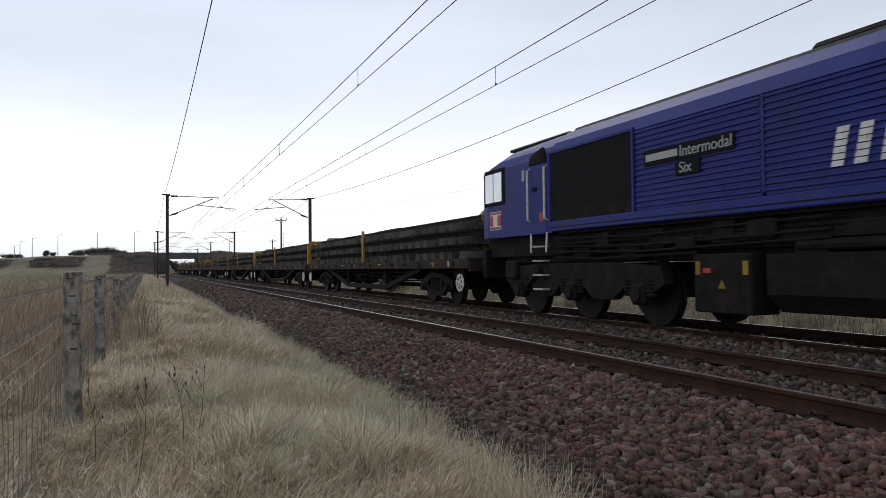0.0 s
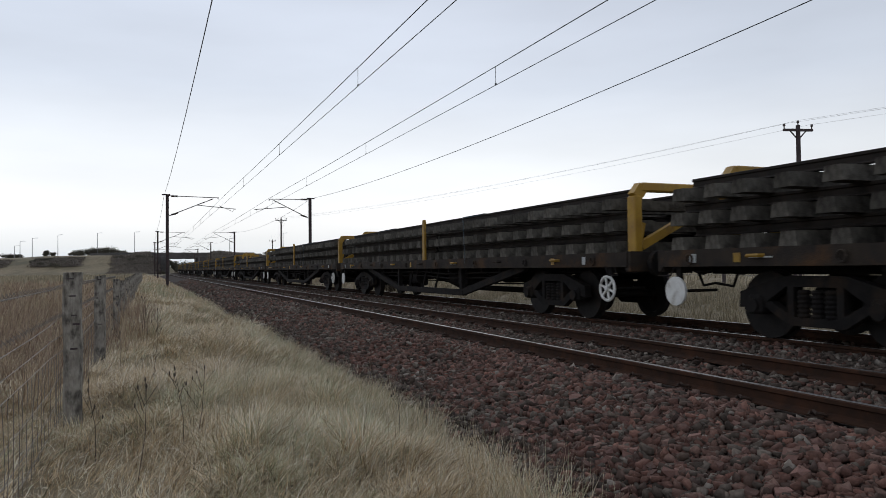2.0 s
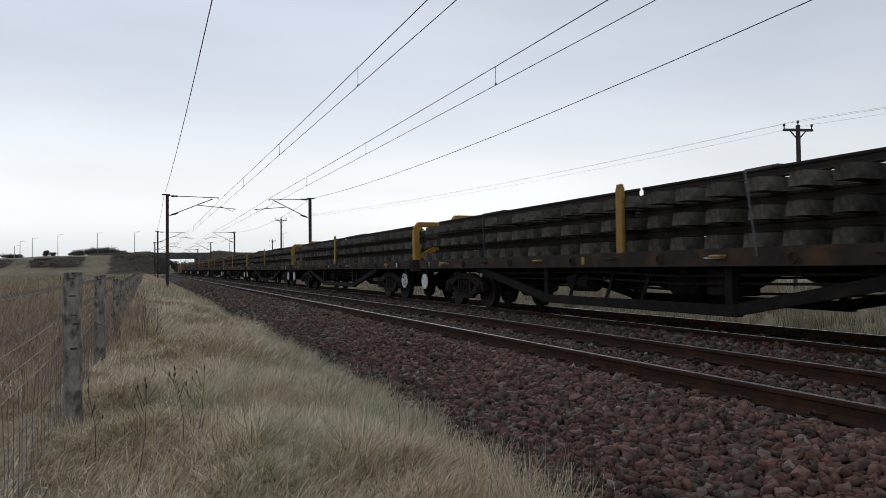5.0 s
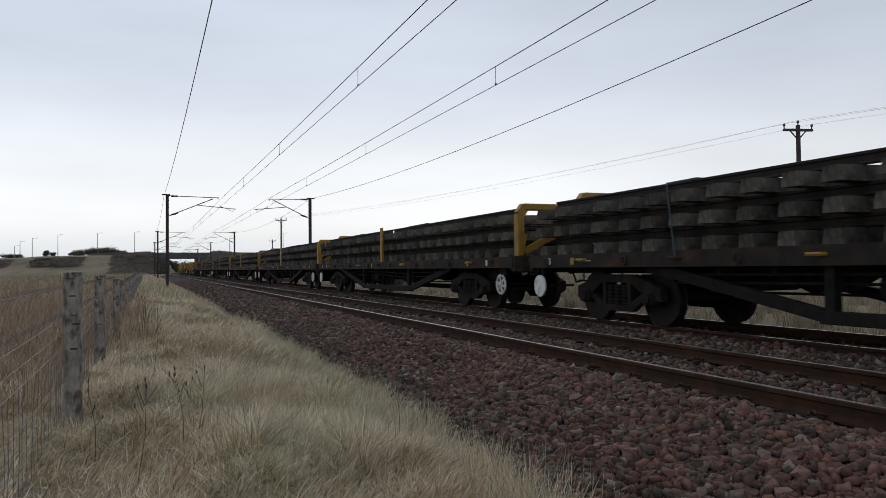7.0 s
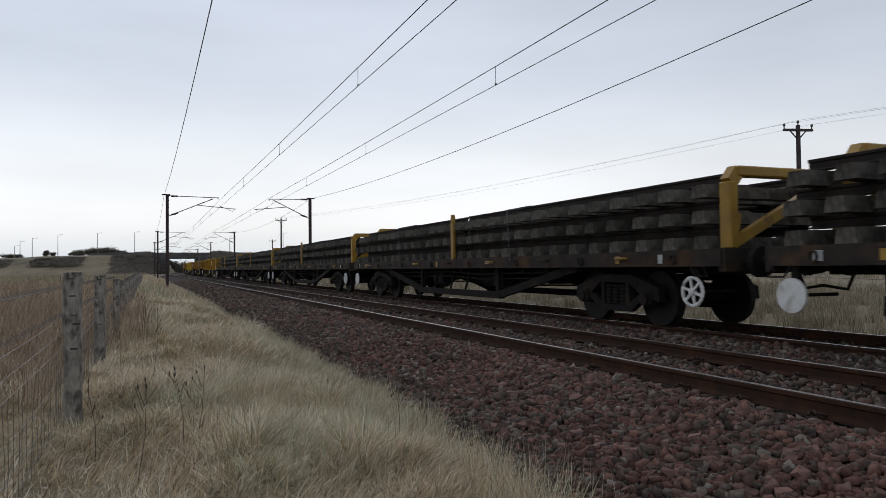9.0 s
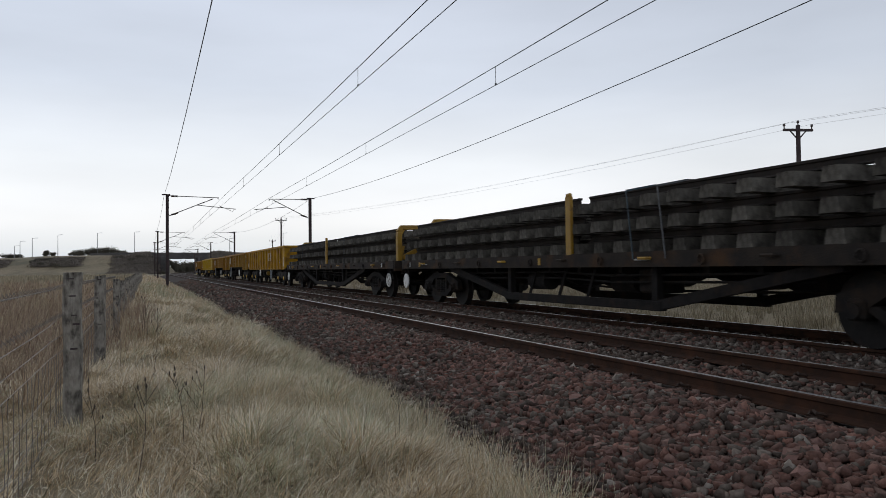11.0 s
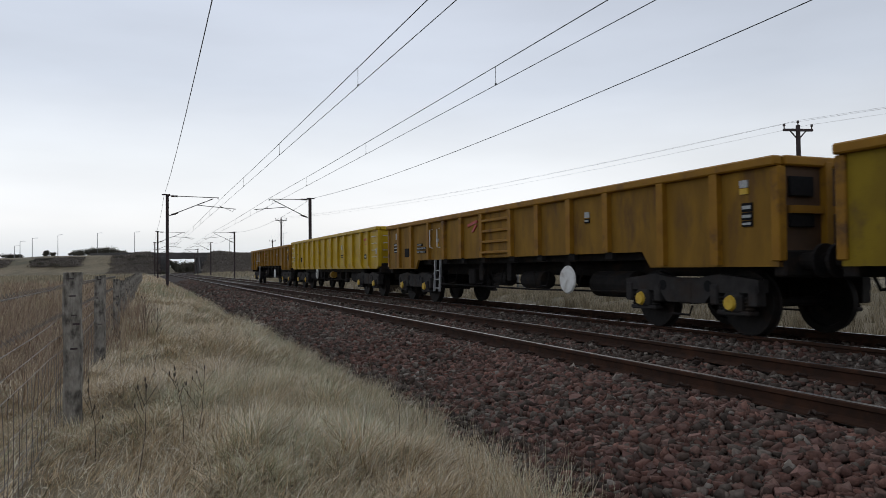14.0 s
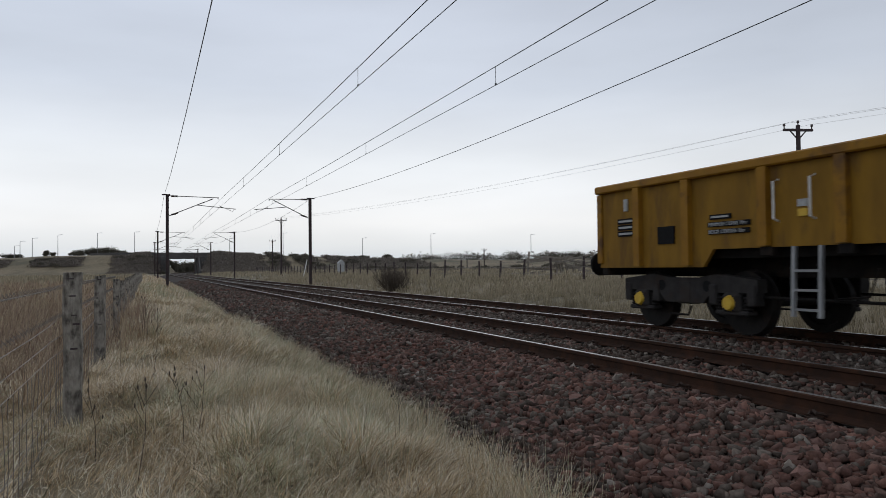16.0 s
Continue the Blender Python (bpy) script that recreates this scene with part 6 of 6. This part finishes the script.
for u, h in ((22, 7.0), (32, 9.5), (54, 11.0), (100, 12.0), (171, 12.5), (238, 12.5), (505, 13.0), (648, 12.0), (771, 14.5), (951, 14.0), (409, 9.0)):
    lx, ly = on_bank(u, 8.0)
    lamp_post(lx, ly, h * 0.72)


def leaf_clump(cx, cy, cz, rx, ry, rz, n, size):
    """Many small leaf-like flakes filling an uneven crown."""
    d = rng.normal(size=(n, 3))
    d /= np.linalg.norm(d, axis=1, keepdims=True)
    rad = rng.uniform(0.25, 1.0, n) ** 0.5 * (1 + 0.25 * np.sin(5 * d[:, 0] + cx) * np.sin(4 * d[:, 1] + cy))
    c = np.array([cx, cy, cz]) + d * rad[:, None] * np.array([rx, ry, rz])
    a, b = rng.normal(size=(n, 3)) * size, rng.normal(size=(n, 3)) * size
    V = np.stack([c, c + a, c + b], 1).reshape(-1, 3)
    return V, np.arange(n * 3).reshape(-1, 3)


def bush(x, y, w, h, n=260, label="dark leafless scrub bush on the bank", name="bush", size=0.25, group="scrub bushes"):
    z = float(ground_z(x, y))
    t = thing(name, label, "bush" if name == "bush" else "tree", group, at=pose(x, y, z))
    g = Geo()
    r = random.Random(int(x * 10 + y))
    for k in range(7):
        a = r.uniform(0, 6.28)
        g.rod([(0, 0, -0.1), (0.25 * w * math.cos(a), 0.25 * w * math.sin(a), h * 0.45), (0.42 * w * math.cos(a), 0.42 * w * math.sin(a), h * r.uniform(0.7, 0.95))], [0.02 * h, 0.012 * h, 0.004 * h], 5)
    part("trunk" if name == "tree" else "stem_cluster", g, M_twig, t)
    V, F = join([leaf_clump(r.uniform(-0.3, 0.3) * w, r.uniform(-0.3, 0.3) * w, h * r.uniform(0.35, 0.65), w * r.uniform(0.2, 0.36), w * r.uniform(0.2, 0.36), h * r.uniform(0.25, 0.42), n // 6, size) for _ in range(6)])
    part("crown", array_mesh("crown", V, F, M_bush), M_bush, t)
    return t


def twig_bush(x, y, w, h):
    z = float(ground_z(x, y))
    t = thing("bush", "bare brown twiggy bush beside the track", "bush", "scrub bushes", at=pose(x, y, z))
    r = random.Random(5)
    g = Geo()
    for k in range(260):
        a, l = r.uniform(0, 6.28), r.uniform(0.05, 0.62)
        p0 = Vector((0.12 * w * math.cos(a), 0.12 * w * math.sin(a), -0.05))
        p1 = Vector((l * w * math.cos(a) * 0.7, l * w * math.sin(a) * 0.7, h * r.uniform(0.2, 0.62)))
        p2 = p1 + Vector((r.uniform(-0.2, 0.2) + 0.1 * math.cos(a), r.uniform(-0.2, 0.2), h * r.uniform(0.2, 0.45)))
        g.rod([p0, p1, p2], [0.014, 0.009, 0.004], 4, cap=False)
        for _ in range(3):
            q = p1.lerp(p2, r.random())
            g.rod([q, q + Vector((r.uniform(-0.2, 0.2), r.uniform(-0.2, 0.2), r.uniform(0.05, 0.25)))], [0.006, 0.003], 3, cap=False)
    part("stem_cluster", g, M_twig, t)


twig_bush(13.0, 39.0, 2.6, 1.4)
# trees on the skyline and scrub on the bank
for u, w, h, up in ((76, 2.5, 3.0, 12), (88, 2.5, 1.8, 12), (134, 6, 2.0, 10), (144, 7, 2.8, 10), (155, 8, 3.4, 10), (166, 8, 3.7, 10), (177, 8, 3.9, 10), (188, 8, 3.7, 10), (199, 7, 3.0, 10), (210, 6, 1.9, 10), (8, 6, 2.0, 10), (25, 5, 1.8, 10), (645, 5, 1.5, 6), (690, 5, 2.4, 6), (625, 5, 1.2, 6)):
    bx0, by0 = on_bank(u, up)
    bush(bx0, by0, w, h, 1300, "dark evergreen tree on the distant skyline", "tree", 0.2, "skyline trees")
scr = random.Random(11)
for k in range(46):
    u = scr.choice((scr.uniform(463, 487), scr.uniform(508, 546), scr.uniform(565, 715), scr.uniform(565, 715))) if k < 34 else scr.choice((scr.uniform(70, 130), scr.uniform(210, 285)))
    bx0, by0 = on_bank(u, scr.uniform(-32, -2))
    bush(bx0, by0, scr.uniform(2.5, 5.0), scr.uniform(0.8, 1.8), 420, size=0.2)
for k in range(40):
    bx0, by0 = 40 + scr.uniform(0, 120), scr.uniform(120, 215)
    bush(bx0, by0, scr.uniform(2, 4), scr.uniform(0.7, 1.4), 300, size=0.17)


def bank_scrub():
    parts_ = []
    for k in range(1500):
        # thick on both shoulders of the bridge, in drifts along the slope
        u = scr.uniform(343, 450) if k < 800 else scr.uniform(207, 290) if k < 1250 else scr.choice((scr.uniform(78, 128), scr.uniform(-10, 30), scr.uniform(132, 150)))
        up = scr.uniform(-40, -2) if k < 1250 else scr.uniform(-24, -12)
        x, y = on_bank(u, up)
        if abs(x - float(bend(y)) - 7.3) < 9.5:
            continue
        parts_.append(leaf_clump(x, y, float(ground_z(x, y)) + 0.1, scr.uniform(1.5, 3.0), 1.8, scr.uniform(0.2, 0.5), 110, 0.26))
    for k in range(560):
        u = scr.uniform(560, 715) if k < 430 else scr.choice((scr.uniform(463, 487), scr.uniform(508, 546)))
        x, y = on_bank(u, scr.uniform(-38, -6))
        parts_.append(leaf_clump(x, y, float(ground_z(x, y)) + 0.2, scr.uniform(1.2, 2.6), 1.8, scr.uniform(0.35, 0.8), 90, 0.24))
    for k in range(200):
        x, y = scr.uniform(24, 150), scr.uniform(95, 230)
        parts_.append(leaf_clump(x, y, float(ground_z(x, y)) + 0.1, scr.uniform(1.0, 3.0), 1.4, scr.uniform(0.2, 0.45), 60, 0.18))
    V, F = join(parts_)
    tagged(new("bank_scrub", array_mesh("bank_scrub", V, F, M_scrub)), "dense dark winter scrub covering the road bank", "scrub", kind="stuff")


bank_scrub()


def far_wood():
    parts_ = []
    for k in range(260):
        x = scr.uniform(170, 560)
        y = 520 - 0.35 * x + scr.uniform(0, 30)
        parts_.append(leaf_clump(x, y, 5.6 + scr.uniform(0, 3.0) + (x - 170) * 0.004, 6, 5, scr.uniform(2, 4), 160, 0.5))
    V, F = join(parts_)
    tagged(new("far_wood", array_mesh("far_wood", V, F, M_bush)), "dark line of distant woodland on the horizon", "woodland", kind="stuff")


far_wood()
for k in range(16):
    bush(8.5 + k * 1.3 + scr.uniform(-0.5, 0.5), 374 + scr.uniform(0, 30), 5.0, scr.uniform(3.2, 4.0) if k < 6 else scr.uniform(6.0, 7.4), 900, size=0.3)


def timber_stack(x, y, seed):
    r = random.Random(seed)
    z = float(ground_z(x, y))
    t = thing("timber_heap", "collapsed heap of grey old timber rails", "timber", "timber heaps", at=pose(x, y, z))
    for k in range(16):
        a = r.uniform(-0.4, 0.4)
        p0 = Vector((r.uniform(-3.5, 3.5), r.uniform(-1, 1), r.uniform(0, 1.6)))
        d = Vector((math.cos(a) * r.uniform(1, 2.4), r.uniform(-0.6, 0.6), r.uniform(-0.5, 0.5)))
        part("timber", Geo().beam(p0 - d, p0 + d, 0.1, 0.16), M_scrapwood, t)
    for k in range(6):
        xx = r.uniform(-4, 4)
        part("upright", Geo().beam((xx, 0, -0.2), (xx + r.uniform(-0.5, 0.5), 0, r.uniform(1.2, 2.2)), 0.14, 0.14), M_scrapwood, t)


timber_stack(45, 60, 1)
timber_stack(50, 58, 2)
timber_stack(38, 62, 3)

# relay cabinet and white marker beyond the line
solid("relay_cabinet", Geo().box((0, 0, 0.75), (1.0, 0.7, 1.6), 0.04).prism([(-0.6, 1.55), (0.6, 1.55), (0.0, 2.15)], "y", -0.42, 0.42).box((-0.02, -0.36, 0.75), (0.02, 0.02, 1.4)), M_label, "pale grey trackside equipment cabinet with a pitched roof", "cabinet", at=pose(28.5, 112.0, float(ground_z(28.5, 112))))
solid("white_marker_post", Geo().beam((0, 0, 0), (0.5, 0, 2.2), 0.22, 0.06), M_white, "leaning white painted marker board", "marker", at=pose(17.25, 86.0, float(ground_z(17.25, 86)) - 0.1))

# dead weeds with seed heads in the verge


def weed(x, y, h, seed):
    r = random.Random(seed)
    z = float(ground_z(x, y))
    t = thing("dead_weed", "dry brown weed stalk with dark seed heads", "weed", "dead weeds", at=pose(x, y, z))
    tip = Vector((r.uniform(-0.08, 0.08), r.uniform(-0.05, 0.05), h))
    g = Geo().rod([(0, 0, -0.05), tip * 0.5 + Vector((0.02, 0, 0)), tip], [0.0026, 0.002, 0.0014], 5)
    heads = [tip]
    for k in range(5):
        b = tip * r.uniform(0.45, 0.9)
        e = b + Vector((r.uniform(-0.09, 0.09), r.uniform(-0.06, 0.06), r.uniform(0.06, 0.14)))
        g.rod([b, e], [0.002, 0.0015], 4)
        heads.append(e)
    part("stalk", g, M_twig, t)
    for e in heads[:4]:
        part("seed_head", Geo().rod([e - Vector((0, 0, 0.008)), e, e + Vector((0, 0, 0.012)), e + Vector((0, 0, 0.02))], [0.002, 0.006, 0.005, 0.0015], 6), M_twig, t)


for i, (x, y, h) in enumerate(((-0.06, 4.5, 0.55), (0.22, 4.9, 0.6), (0.3, 5.3, 0.55), (-0.3, 5.0, 0.45), (1.9, 5.6, 0.6), (2.35, 6.2, 0.7), (0.05, 8.0, 0.7), (-0.3, 9.5, 0.8), (0.0, 12.5, 0.8))):
    weed(x, y, h, i)

build_grass()
bed = build_bed()
build_stones(bed)

# ---------------------------------------------------------------- what moves
SPEED = 23.191
SHIFT = {0.0: 0.0, 0.5: -0.44, 1.0: 0.08, 1.5: -0.38, 2.0: 0.13, 2.5: -0.31, 3.0: 0.14, 3.5: -0.2, 4.0: 0.2, 6.5: -0.16, 7.0: 0.41, 7.5: -0.08, 8.0: 0.41, 8.5: -0.08, 9.0: 0.34, 11.5: -0.17, 12.0: 0.17, 12.5: -0.29, 13.0: 0.14, 13.5: 0.11, 14.0: 0.22, 14.5: -0.23, 15.0: 0.42, 15.5: -0.55, 16.0: 0.03}


def motions():
    times = sorted(SHIFT)
    run = [(t, SPEED * t + SHIFT[t]) for t in times]
    for ob, at in VEHICLES:
        q, dx, z = at if isinstance(at, tuple) else (at, 0.0, 0.0)
        rows = []
        for t, s in run:
            y = q - s
            turn = -math.degrees(math.atan(2 * 0.000325 * max(y - 170.0, 0)))
            rows.append((t, pose(FAR_X + dx + float(bend(y)), y, z, rz=turn)))
        walk(ob, rows)
    for w, y, r in WHEELS:
        step = 84.0
        walk(w, [(k / 30, pose(0, y, r, (step * k) % 360 - 180)) for k in range(481)])


motions()
